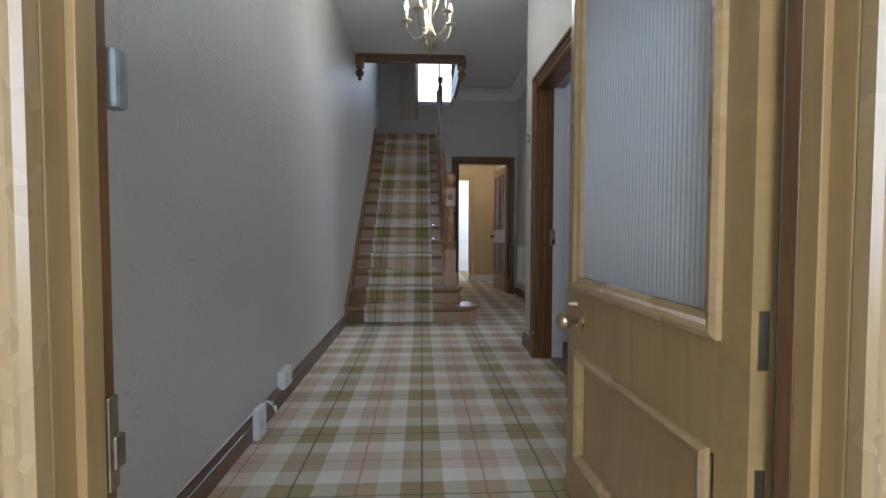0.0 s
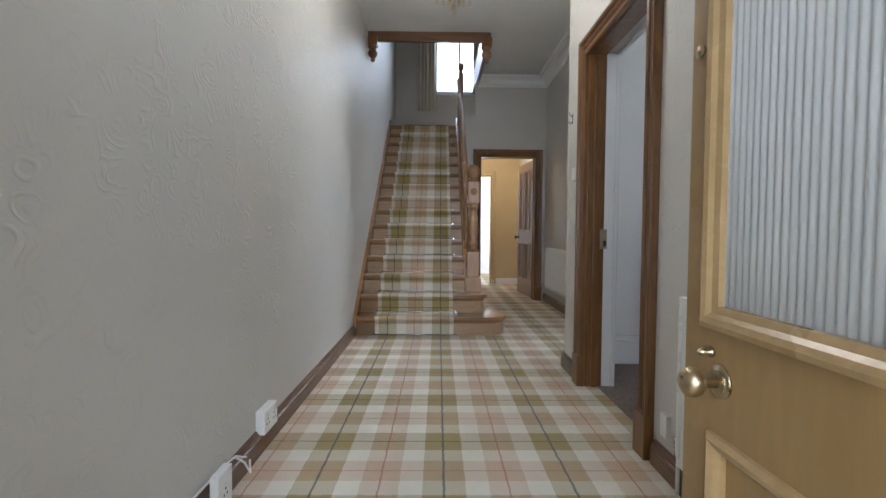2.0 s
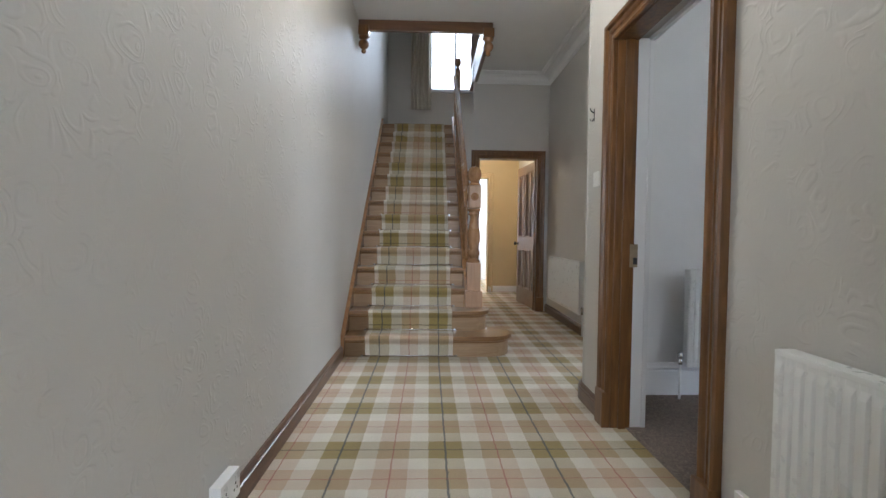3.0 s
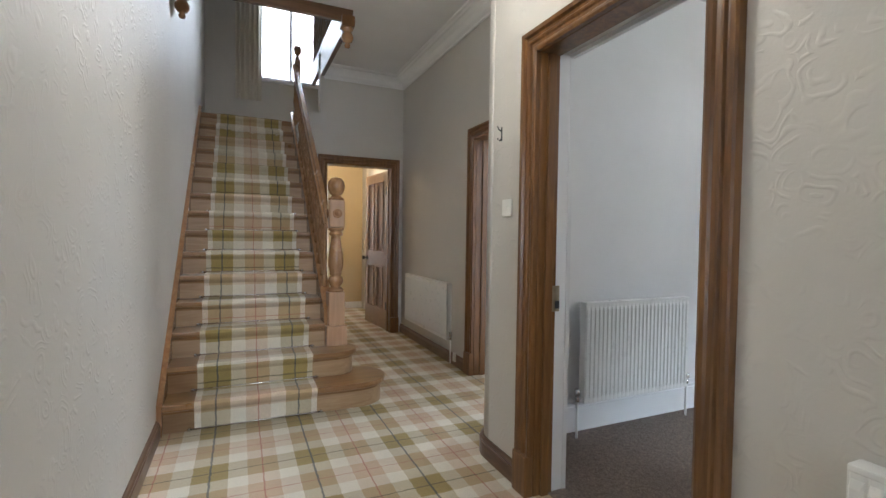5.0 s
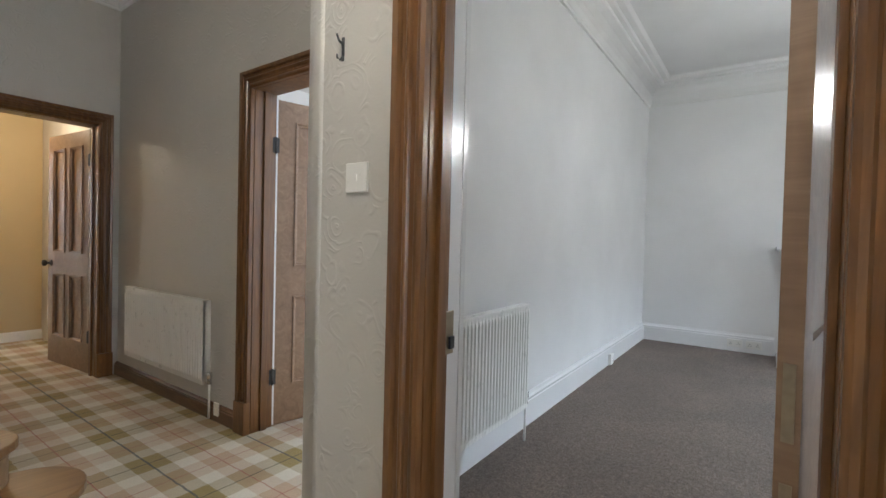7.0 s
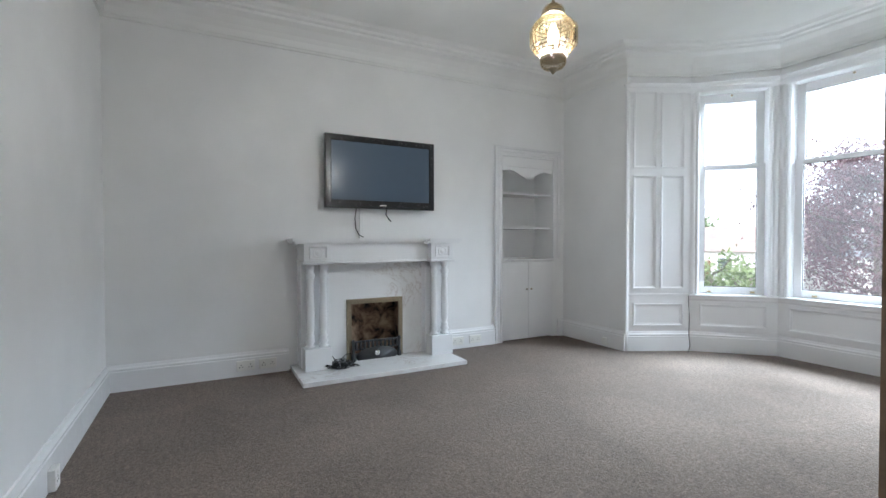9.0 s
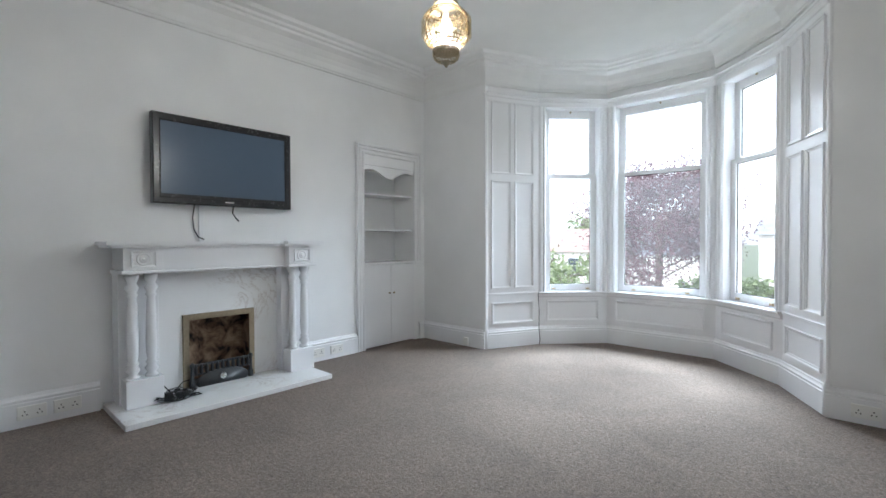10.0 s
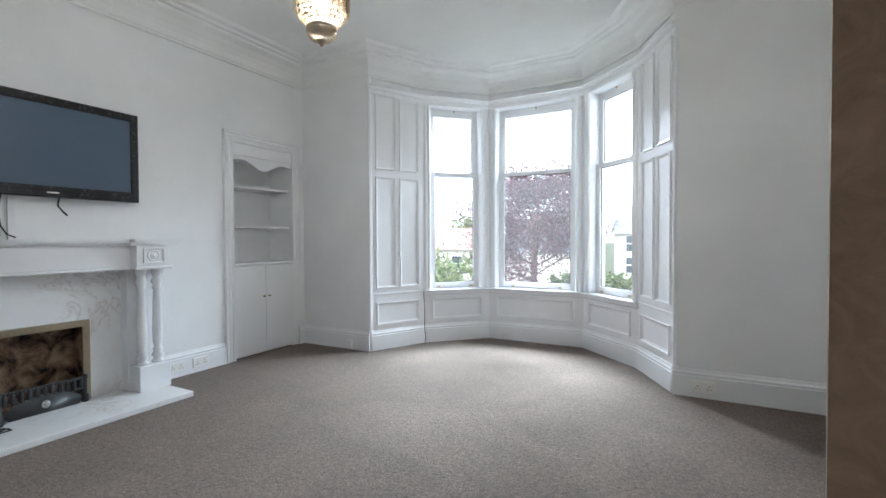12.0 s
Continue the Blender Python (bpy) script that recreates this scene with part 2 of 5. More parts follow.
STAIN_X = wood("stained_wood_cross", (0.19, 0.095, 0.045), (0.08, 0.036, 0.018), 0.3, "x", 1.0, 0.3)
OAK_X = wood("oak_tread", (0.35, 0.195, 0.078), (0.205, 0.105, 0.038), 0.3, "x", 1.0, 0.3)
OAK_PALE = wood("pale_oak_riser", (0.48, 0.33, 0.185), (0.33, 0.205, 0.105), 0.4, "x", 1.2)
OAK_Z = wood("oak_turned", (0.42, 0.235, 0.105), (0.25, 0.12, 0.045), 0.22, "z", 0.8, 0.5)
OAK_BLOCK = wood("oak_newel_block", (0.50, 0.32, 0.19), (0.38, 0.22, 0.12), 0.35, "z", 0.9)
BROWN_DOOR = wood("brown_grained_door", (0.34, 0.225, 0.14), (0.22, 0.135, 0.08), 0.35, "z", 0.8, 0.2)
MARBLE = marble("white_marble")
BRICK = sooty_brick("sooty_fireback")
BRASS = metal("aged_brass", (0.58, 0.47, 0.29), 0.32)
DULL_BRASS = metal("dull_brass_trim", (0.42, 0.36, 0.26), 0.42)
STEEL = metal("grey_steel", (0.26, 0.27, 0.25), 0.55, 0.2)
CHROME = metal("chrome", (0.78, 0.78, 0.78), 0.2)
IRON = metal("black_iron", (0.05, 0.052, 0.055), 0.4, 0.3)
BLACK = paint("black_plastic", (0.018, 0.018, 0.02), 0.25, 40, 0.1, 0.02)
SCREEN, _t, _p = nodes_of("plasma_screen")
_p.inputs["Base Color"].default_value, _p.inputs["Roughness"].default_value = (0.085, 0.12, 0.17, 1), 0.22
PLASTIC = paint("white_plastic", (0.80, 0.79, 0.76), 0.3, 20, 0.02, 0.01)
FABRIC = paint("cream_curtain", (0.66, 0.61, 0.52), 0.9, 200, 0.06, 0.2)
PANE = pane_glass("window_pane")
CRYSTAL = pane_glass("cut_crystal", 0.05)
REEDED = obscured("reeded_glass")
BULB = glow("lit_bulb", (1, 0.86, 0.6), 2)
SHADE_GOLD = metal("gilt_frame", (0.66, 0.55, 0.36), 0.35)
PENDANT_WIRE = metal("dark_gilt_wire", (0.13, 0.095, 0.055), 0.5)
CREAM_METAL = paint("cream_enamel", (0.48, 0.42, 0.28), 0.3, 30, 0.08, 0.03)
LEAF_RED = leaves("copper_leaves", (0.085, 0.042, 0.052), (0.185, 0.09, 0.105))
LEAF_GREEN = leaves("green_leaves", (0.13, 0.18, 0.06), (0.26, 0.32, 0.13))
BARK = paint("bark", (0.10, 0.075, 0.06), 0.9, 30, 0.3, 0.4)
GRASS = paint("lawn", (0.11, 0.13, 0.07), 0.95, 40, 0.3, 0.5)
ASPHALT = paint("asphalt", (0.06, 0.06, 0.06), 0.9, 60, 0.15, 0.3)
STONE = paint("sandstone", (0.36, 0.30, 0.25), 0.9, 20, 0.15, 0.3)
HARL = paint("pale_render", (0.66, 0.62, 0.57), 0.9, 60, 0.08, 0.3)
SLATE = paint("slate_roof", (0.24, 0.24, 0.26), 0.7, 30, 0.2, 0.3)
# tile red greyed in the base colour to look hazy with distance
TILE_ROOF = paint("red_roof", (0.36, 0.25, 0.22), 0.8, 30, 0.2, 0.3)
DARK_PANE = paint("dark_window", (0.05, 0.06, 0.07), 0.1, 5, 0.1, 0.0)


# ---- builders ----
def box(bm, lo, hi, bevel=0.0, m=None):
    ret = bmesh.ops.create_cube(bm, size=1)
    vs = ret["verts"]
    for v in vs:
        v.co = Vector([lo[i] + (v.co[i] + 0.5) * (hi[i] - lo[i]) for i in range(3)])
        if m:
            v.co = m @ v.co
    if bevel:
        es = list({e for v in vs for e in v.link_edges})
        bmesh.ops.bevel(bm, geom=es, offset=bevel, segments=2, affect="EDGES", profile=0.6)
    return bm


def bx(lo, hi, bevel=0.0, m=None):
    return box(bmesh.new(), lo, hi, bevel, m)


def lathe(bm, profile, m=None, seg=24):
    """Turn (radius, height) pairs round the z axis."""
    rows = []
    for r, z in profile:
        rows.append([bm.verts.new((r * math.cos(2 * math.pi * i / seg), r * math.sin(2 * math.pi * i / seg), z)) for i in range(seg)])
    for a, b in zip(rows, rows[1:]):
        for i in range(seg):
            f = bm.faces.new((a[i], a[(i + 1) % seg], b[(i + 1) % seg], b[i]))
            f.smooth = True
    bm.faces.new(rows[0][::-1])
    bm.faces.new(rows[-1])
    if m:
        for row in rows:
            for v in row:
                v.co = m @ v.co
    return bm


def turned(profile, m=None, seg=24):
    return lathe(bmesh.new(), profile, m, seg)


def sweep(bm, path, profile, m=None, closed=False):
    """Carry a (sideways, up) profile along a flat path with mitred corners; sideways is to the path's left."""
    n = len(path)
    rows = []
    for i, (x, y) in enumerate(path):
        p = Vector((x, y))
        d0 = (p - Vector(path[i - 1])).normalized() if i or closed else None
        d1 = (Vector(path[(i + 1) % n]) - p).normalized() if i < n - 1 or closed else None
        d0, d1 = d0 or d1, d1 or d0
        n0, n1 = Vector((-d0.y, d0.x)), Vector((-d1.y, d1.x))
        k = (n0 + n1) / max(0.2, 1 + n0.dot(n1))
        rows.append([bm.verts.new((p.x + k.x * a, p.y + k.y * a, b)) for a, b in profile])
    k = len(profile)
    pairs = list(zip(rows, rows[1:])) + ([(rows[-1], rows[0])] if closed else [])
    for a, b in pairs:
        for i in range(k):
            bm.faces.new((a[i], a[(i + 1) % k], b[(i + 1) % k], b[i]))
    if not closed:
        bm.faces.new(rows[0][::-1])
        bm.faces.new(rows[-1])
    bmesh.ops.recalc_face_normals(bm, faces=bm.faces[:])
    if m:
        for row in rows:
            for v in row:
                v.co = m @ v.co
    return bm


def swept(path, profile, m=None, closed=False):
    return sweep(bmesh.new(), path, profile, m, closed)


def tube(bm, pts, r, seg=8):
    """A round cable or bar through points."""
    pts = [Vector(p) for p in pts]
    rows = []
    for i, p in enumerate(pts):
        d = (pts[min(i + 1, len(pts) - 1)] - pts[max(i - 1, 0)]).normalized()
        a = d.orthogonal().normalized() if abs(d.z) > 0.95 else d.cross(Vector((0, 0, 1))).normalized()
        b = d.cross(a)
        rows.append([bm.verts.new(p + r * (math.cos(2 * math.pi * k / seg) * a + math.sin(2 * math.pi * k / seg) * b)) for k in range(seg)])
    for u, w in zip(rows, rows[1:]):
        for k in range(seg):
            f = bm.faces.new((u[k], u[(k + 1) % seg], w[(k + 1) % seg], w[k]))
            f.smooth = True
    bm.faces.new(rows[0][::-1])
    bm.faces.new(rows[-1])
    return bm


def tubed(pts, r, seg=8):
    return tube(bmesh.new(), pts, r, seg)


def mesh_of(name, bm, material):
    bmesh.ops.recalc_face_normals(bm, faces=bm.faces[:])
    me = bpy.data.meshes.new(name)
    bm.to_mesh(me)
    bm.free()
    me.materials.append(material)
    return me


def part(name, bm, material, parent, label=""):
    ob = new(name, mesh_of(name, bm, material))
    ob.parent = parent
    return tagged(ob, label)


def thing(name, label, category, m=None, group=""):
    ob = new(name)
    ob.empty_display_size = 0.1
    if m:
        ob.matrix_basis = m
    return tagged(ob, label, category, group)


def solid(name, bm, material, label, category, kind="structure", group=""):
    return tagged(new(name, mesh_of(name, bm, material)), label, category, group, kind)


def wall(name, lo, hi, openings, material, label, other=None, side=None):
    """A wall from lo to hi along x or y, with openings (from, to, bottom, top) along it. other: the paint of the faces that look to side."""
    ax = 0 if hi[0] - lo[0] > hi[1] - lo[1] else 1
    cuts = sorted({lo[ax], hi[ax], *(o[0] for o in openings), *(o[1] for o in openings)})
    bm = bmesh.new()
    for a, b in zip(cuts, cuts[1:]):
        spans, mid = [(lo[2], hi[2])], (a + b) / 2
        for o in openings:
            if o[0] < mid < o[1]:
                spans = [(s, e) for s0, e0 in spans for s, e in ((s0, min(e0, o[2])), (max(s0, o[3]), e0)) if e - s > 1e-4]
        for s, e in spans:
            l, h = list(lo), list(hi)
            l[ax], h[ax], l[2], h[2] = a, b, s, e
            box(bm, l, h)
    ob = solid(name, bm, material, label, "wall")
    if other:
        ob.data.materials.append(other)
        for f in ob.data.polygons:
            if f.normal.dot(Vector(side)) > 0.7:
                f.material_index = 1
    return ob


def plane_pose(origin, u, v):
    """Local x along u, local y along v, local z away from the wall."""
    u, v = Vector(u), Vector(v)
    w = u.cross(v)
    m = Matrix((u, v, w)).transposed().to_4x4()
    m.translation = Vector(origin)
    return m


# ---- the large structure ----
HC, LC = 3.12, 3.15   # ceilings of hall and lounge
XL, XR, XW, XB = -0.585, 1.10, 1.27, 1.705   # hall: left wall, right wall, its lounge face, the recess
YF, YE = 1.47, 7.86   # hall: front wall, end wall
LX, LY0, LY1 = 6.30, 0.10, 4.71   # lounge: fireplace wall, front wall, back wall
BAY = [(5.365, 0.08), (5.07, -0.52), (4.505, -1.10), (3.40, -1.10), (2.80, -0.52), (2.488, 0.08)]

solid("floor_hall", bx((-0.8, -1.1, -0.2), (1.185, 13.0, 0.0)), PLAID, "tartan carpet in olive, cream and pink checks", "floor")
solid("floor_recess", bx((1.185, 4.755, -0.2), (5.2, 13.0, 0.0)), PLAID, "tartan carpet in the recess past the stairs", "floor")
solid("floor_lounge", bx((1.185, -1.5, -0.2), (6.6, 4.755, 0.002)), PILE, "brown twist-pile carpet, trodden in places", "floor")

wall("wall_hall_west", (XL - 0.2, -1.1, 0), (XL, 9.8, 5.6), [], HALL_PAPER, "tall hall wall with embossed beige wallpaper")
wall("wall_hall_front", (XL, 1.36, 0), (XW, YF, HC), [(-0.275, 0.82, 0, 2.06)], HALL_PAPER, "wall with the glazed inner door")
wall("wall_hall_lounge", (XR, YF, 0), (XW, 4.60, HC), [(3.35, 4.21, 0, 2.06)], HALL_PAPER, "papered wall between hall and lounge", WHITE_WALL, (1, 0, 0))
wall("wall_recess_east", (XB, 4.80, 0), (XB + 0.15, 9.9, HC), [(5.10, 5.95, 0, 2.06)], HALL_PAPER, "papered wall with a radiator and a door")
wall("wall_stair_end", (0.53, YE, 0), (0.70, 8.0, 2.60), [], HALL_PAPER, "papered wall beside the top of the stairs", CREAM, (0, 1, 0))
wall("wall_hall_end", (0.70, YE, 0), (XB, 8.0, 3.30), [(0.76, 1.57, 0, 2.04)], HALL_PAPER, "papered end wall with a door to the passage", CREAM, (0, 1, 0))
# the rounded corner where the hall widens
arc = [(1.30 + 0.20 * math.cos(a), 4.60 + 0.20 * math.sin(a)) for a in np.linspace(math.pi, math.pi / 2, 13)]
solid("wall_rounded_corner", swept([*arc, (XB, 4.80)], [(0, 0), (0, HC), (-0.085, HC), (-0.085, 0)]), HALL_PAPER, "rounded corner of papered wall", "wall")
for f in bpy.data.objects["wall_rounded_corner"].data.polygons:
    f.use_smooth = abs(f.normal.z) < 0.1
solid("wall_corner_filler", bx((1.20, 4.601, 0), (XW, 4.709, LC)), WHITE_WALL, "white wall corner", "wall")
wall("wall_lounge_back", (1.27, LY1, 0), (LX + 0.2, LY1 + 0.084, LC), [], WHITE_WALL, "white painted wall with a radiator")
wall("wall_lounge_fireplace", (LX, -0.1, 0), (LX + 0.06, LY1, LC), [(0.28, 1.02, 0, 2.02), (2.27, 2.86, 0, 0.625)], WHITE_WALL, "white painted chimney wall")
wall("wall_lounge_fireplace_outer", (LX + 0.40, -0.1, 0), (LX + 0.5, LY1, LC), [], WHITE_WALL, "rear of the chimney wall")
wall("wall_lounge_front_east", (5.352, -0.12, 0), (LX, LY0, LC), [], WHITE_WALL, "white painted wall beside the bay")
wall("wall_lounge_front_west", (XW, -0.12, 0), (2.501, LY0, LC), [], WHITE_WALL, "white painted wall beside the bay")
wall("wall_lounge_side_front", (1.10, -0.12, 0), (XW, 1.36, LC), [], WHITE_WALL, "white painted wall behind the door")
wall("wall_vestibule_east", (1.10, -1.1, 0), (1.26, -0.12, 3.0), [], HALL_PAPER, "vestibule wall")
wall("wall_vestibule_outer", (XL, -1.25, 0), (1.10, -1.1, 3.0), [(-0.3, 0.8, 0, 2.3)], HALL_PAPER, "outer wall with the open street door")
solid("ceiling_vestibule", bx((XL, -1.1, 2.9), (1.10, 1.36, 3.0)), CEILING, "white vestibule ceiling", "ceiling")
bm = bx((XL, YF, HC), (XB + 0.15, 6.44, HC + 0.18))
box(bm, (0.72, 6.44, HC), (XB + 0.15, YE, HC + 0.18))
solid("ceiling_hall", bm, CEILING, "plain white hall ceiling open over the stairs", "ceiling")
solid("ceiling_lounge", bx((1.10, -1.35, LC), (6.8, 4.80, LC + 0.1)), CEILING, "white plaster ceiling of the lounge", "ceiling")
# stair well and upper hall
wall("wall_stair_back", (XL, 9.6, 2.52), (3.0, 9.8, 5.6), [(0.10, 1.02, 3.42, 5.1)], HALL_PAPER, "papered wall with the stair window")
wall("wall_upper_east", (2.6, 4.0, HC + 0.18), (2.75, 9.6, 5.6), [], HALL_PAPER, "upper hall wall")
wall("wall_upper_front", (XL, 3.9, HC + 0.18), (2.75, 4.0, 5.6), [], HALL_PAPER, "upper hall wall")
solid("ceiling_upper", bx((XL - 0.2, 3.9, 5.6), (2.75, 9.8, 5.75)), CEILING, "upper hall ceiling", "ceiling")
solid("floor_upper", bx((XB + 0.15, 4.0, HC), (2.6, 9.6, HC + 0.18)), CEILING, "upper floor", "floor")
# passage and rooms past the hall
wall("wall_passage_end", (XL, 9.9, 0), (3.0, 10.02, 2.6), [(0.62, 1.16, 0, 2.0)], CREAM, "cream passage wall with an opening")
solid("ceiling_passage", bx((0.53, 8.0, 2.40), (XB, 9.9, 2.498)), CREAM, "cream passage ceiling", "ceiling")
wall("wall_far_room", (0.0, 12.2, 0), (2.4, 12.3, 2.6), [], WHITE_WALL, "white wall of the far room")
wall("wall_far_room_west", (0.0, 10.02, 0), (0.1, 12.2, 2.6), [], WHITE_WALL, "white wall of the far room")
wall("wall_far_room_east", (2.3, 10.02, 0), (2.4, 12.2, 2.6), [], WHITE_WALL, "white wall of the far room")
solid("ceiling_far_room", bx((0.0, 10.02, 2.6), (2.4, 12.3, 2.7)), CEILING, "white far ceiling", "ceiling")
wall("wall_dining_north", (XB + 0.15, 8.6, 0), (5.0, 8.7, HC), [], WHITE_WALL, "white wall of the next room")
wall("wall_dining_east", (5.0, 4.8, 0), (5.1, 8.7, HC), [], WHITE_WALL, "white wall of the next room")
solid("ceiling_dining", bx((XB + 0.15, 4.8, HC), (5.1, 8.7, HC + 0.1)), CEILING, "white ceiling of the next room", "ceiling")
wall("wall_under_stair", (0.47, YE + 0.14, 0), (0.53, 9.9, 2.49), [], HALL_PAPER, "wall under the landing", CREAM, (1, 0, 0))

# cornices
CORNICE = [(0, 0), (0, -0.13), (0.015, -0.13), (0.02, -0.115), (0.03, -0.11), (0.035, -0.085), (0.055, -0.05), (0.095, -0.03), (0.12, -0.028),
           (0.125, -0.014), (0.15, -0.012), (0.155, 0)]


def up(profile, z):
    return [(a, b + z) for a, b in profile]


solid("trim_cornice_hall", swept([(XB, 4.80), (XB, YE), (0.74, YE)], up(CORNICE, HC)), CEILING, "white run plaster cornice", "cornice")
BIG = [(0, 0), (0, -0.27), (0.02, -0.27), (0.024, -0.25), (0.03, -0.245), (0.035, -0.19), (0.05, -0.15), (0.09, -0.10), (0.15, -0.075), (0.155, -0.055),
       (0.19, -0.05), (0.20, -0.03), (0.25, -0.025), (0.262, -0.012), (0.275, 0)]
# the room's cornice and, in the bay, its return
room = [(2.501, LY0), (XW, LY0), (XW, LY1), (LX, LY1), (LX, LY0), (5.352, LY0)]
solid("trim_cornice_lounge", swept([*BAY, *room[1:-1]][::-1], up(BIG, LC), closed=True), CEILING, "deep white plaster cornice that follows the bay", "cornice")

# skirtings
SKIRT = [(0, 0), (0, 0.102), (0.008, 0.102), (0.012, 0.094), (0.020, 0.087), (0.018, 0.077), (0.024, 0.074), (0.024, 0)]
TALL = [(0, 0), (0, 0.205), (0.010, 0.205), (0.016, 0.188), (0.026, 0.176), (0.024, 0.160), (0.030, 0.156), (0.030, 0.0)]
solid("baseboard_hall_west", swept([(XL, 5.57), (XL, YF)], SKIRT), STAIN_Y, "dark-stained moulded skirting", "skirting")
solid("baseboard_hall_east", swept([(XR, YF), (XR, 3.245)], SKIRT), STAIN_Y, "dark-stained moulded skirting", "skirting")
solid("baseboard_corner", swept([(XR, 4.315), *arc, (XB, 4.80), (XB, 5.0)], SKIRT), STAIN_Y, "dark-stained skirting round the curved corner", "skirting")
solid("baseboard_recess", swept([(XB, 6.06), (XB, YE)], SKIRT), STAIN_Y, "dark-stained moulded skirting", "skirting")
solid("baseboard_passage", swept([(1.17, 9.9), (XB, 9.9)][::-1], SKIRT), GLOSS_WHITE, "white passage skirting", "skirting")
solid("baseboard_lounge", swept([(2.501, LY0), (XW, LY0), (XW, 3.245)][::-1], TALL), GLOSS_WHITE, "white skirting", "skirting")
solid("baseboard_lounge_back", swept([(XW, 4.33), (XW, LY1), (LX, LY1), (LX, 3.36)][::-1], TALL), GLOSS_WHITE, "tall white moulded skirting", "skirting")
solid("baseboard_lounge_fire", swept([(LX, 1.80), (LX, 1.13)][::-1], TALL), GLOSS_WHITE, "tall white moulded skirting", "skirting")
solid("baseboard_lounge_front", swept([(LX, 0.20), (LX, LY0), (5.352, LY0)][::-1], TALL), GLOSS_WHITE, "tall white moulded skirting", "skirting")

# ---- doorways ----
ARCH = [(0, 0), (0, 0.022), (0.012, 0.028), (0.026, 0.024), (0.034, 0.016), (0.05, 0.016), (0.056, 0.024), (0.066, 0.026), (0.074, 0.019), (0.088, 0.020),
        (0.094, 0.034), (0.112, 0.038), (0.118, 0.030), (0.118, 0)]


def casing(name, m, width, height, upright, level, label, plinths=True, parent=None):
    """An architrave round an opening that is width wide in local x."""
    top = thing(name, label, "door frame")
    top["kind"] = "structure"
    path = [(0, 0), (0, height), (width, height), (width, 0)]
    bm = swept(path, [(a * 0.88, b) for a, b in ARCH], m)
    part("architrave", bm, upright, top)
    if plinths:
        for a, b in ((-0.108, 0.002), (width - 0.002, width + 0.108)):
            part("plinth_block", bx((a, 0, 0), (b, 0.19, 0.044), 0.005, m), upright, top)
    return top


def lining(top, lo, hi, axis, width, material, stop_at=None):
    """Jambs and head in the thickness of a wall; lo, hi: the clear opening."""
    a = 1 - axis
    for s in (0, 1):
        l, h = list(lo), list(hi)
        if s == 0:
            l[axis], h[axis] = lo[axis], lo[axis] + width
        else:
            l[axis], h[axis] = hi[axis] - width, hi[axis]
        part("jamb", bx(l, h, 0.003), material, top)
        l2, h2 = list(l), list(h)
        mid = (lo[a] + hi[a]) / 2
        l2[a], h2[a] = mid - 0.015, mid + 0.025
        if s == 0:
            l2[axis], h2[axis] = lo[axis] + width, lo[axis] + width + 0.014
        else:
            l2[axis], h2[axis] = hi[axis] - width - 0.014, hi[axis] - width
        part("door_stop", bx(l2, h2, 0.002), material, top)
    part("head", bx((lo[0] + (width if axis == 0 else 0), lo[1] + (width if axis == 1 else 0), hi[2] - width),
                    (hi[0] - (width if axis == 0 else 0), hi[1] - (width if axis == 1 else 0), hi[2]), 0.003), material, top)


# lounge doorway
t1 = casing("door_1", plane_pose((XR, 4.19, 0), (0, -1, 0), (0, 0, 1)), 0.82, 2.04, STAIN_Z, STAIN_Y, "dark-stained reeded door frame between hall and lounge")
lining(t1, (XR + 0.002, 3.352, 0), (XW - 0.062, 4.208, 2.058), 1, 0.02, STAIN_Z)
part("lounge_architrave", swept([(0, 0), (0, 2.04), (0.82, 2.04), (0.82, 0)], ARCH, plane_pose((XW, 3.37, 0), (0, 1, 0), (0, 0, 1))), GLOSS_WHITE, t1, "white-painted architrave on the lounge side")
part("door_edge_strip", bx((1.209, 4.191, 0.002), (1.269, 4.209, 2.05), 0.003), GLOSS_WHITE, t1, "white-painted inner edge of the frame")
part("strike_plate", bx((1.175, 4.180, 0.86), (1.225, 4.187, 0.98), 0.002), DULL_BRASS, t1, "worn metal strike plate")
part("strike_lip", bx((1.20, 4.172, 0.875), (1.22, 4.180, 0.91), 0.002), IRON, t1)
# next doorway
t2 = casing("door_2", plane_pose((XB, 5.93, 0), (0, -1, 0), (0, 0, 1)), 0.80, 2.03, STAIN_Z, STAIN_Y, "dark-stained door frame in the recess")
lining(t2, (XB + 0.002, 5.102, 0), (XB + 0.148, 5.948, 2.05), 1, 0.02, STAIN_Z)
# end doorway
t3 = casing("door_3", plane_pose((0.78, YE, 0), (1, 0, 0), (0, 0, 1)), 0.77, 2.02, STAIN_Z, STAIN_X, "dark-stained door frame at the hall's end")
lining(t3, (0.762, YE + 0.002, 0), (1.568, 7.998, 2.038), 0, 0.02, STAIN_Z)
# far opening
t5 = casing("door_5", plane_pose((0.62, 9.9, 0), (1, 0, 0), (0, 0, 1)), 0.54, 2.0, CREAM, CREAM, "cream-painted opening to a white room", False)
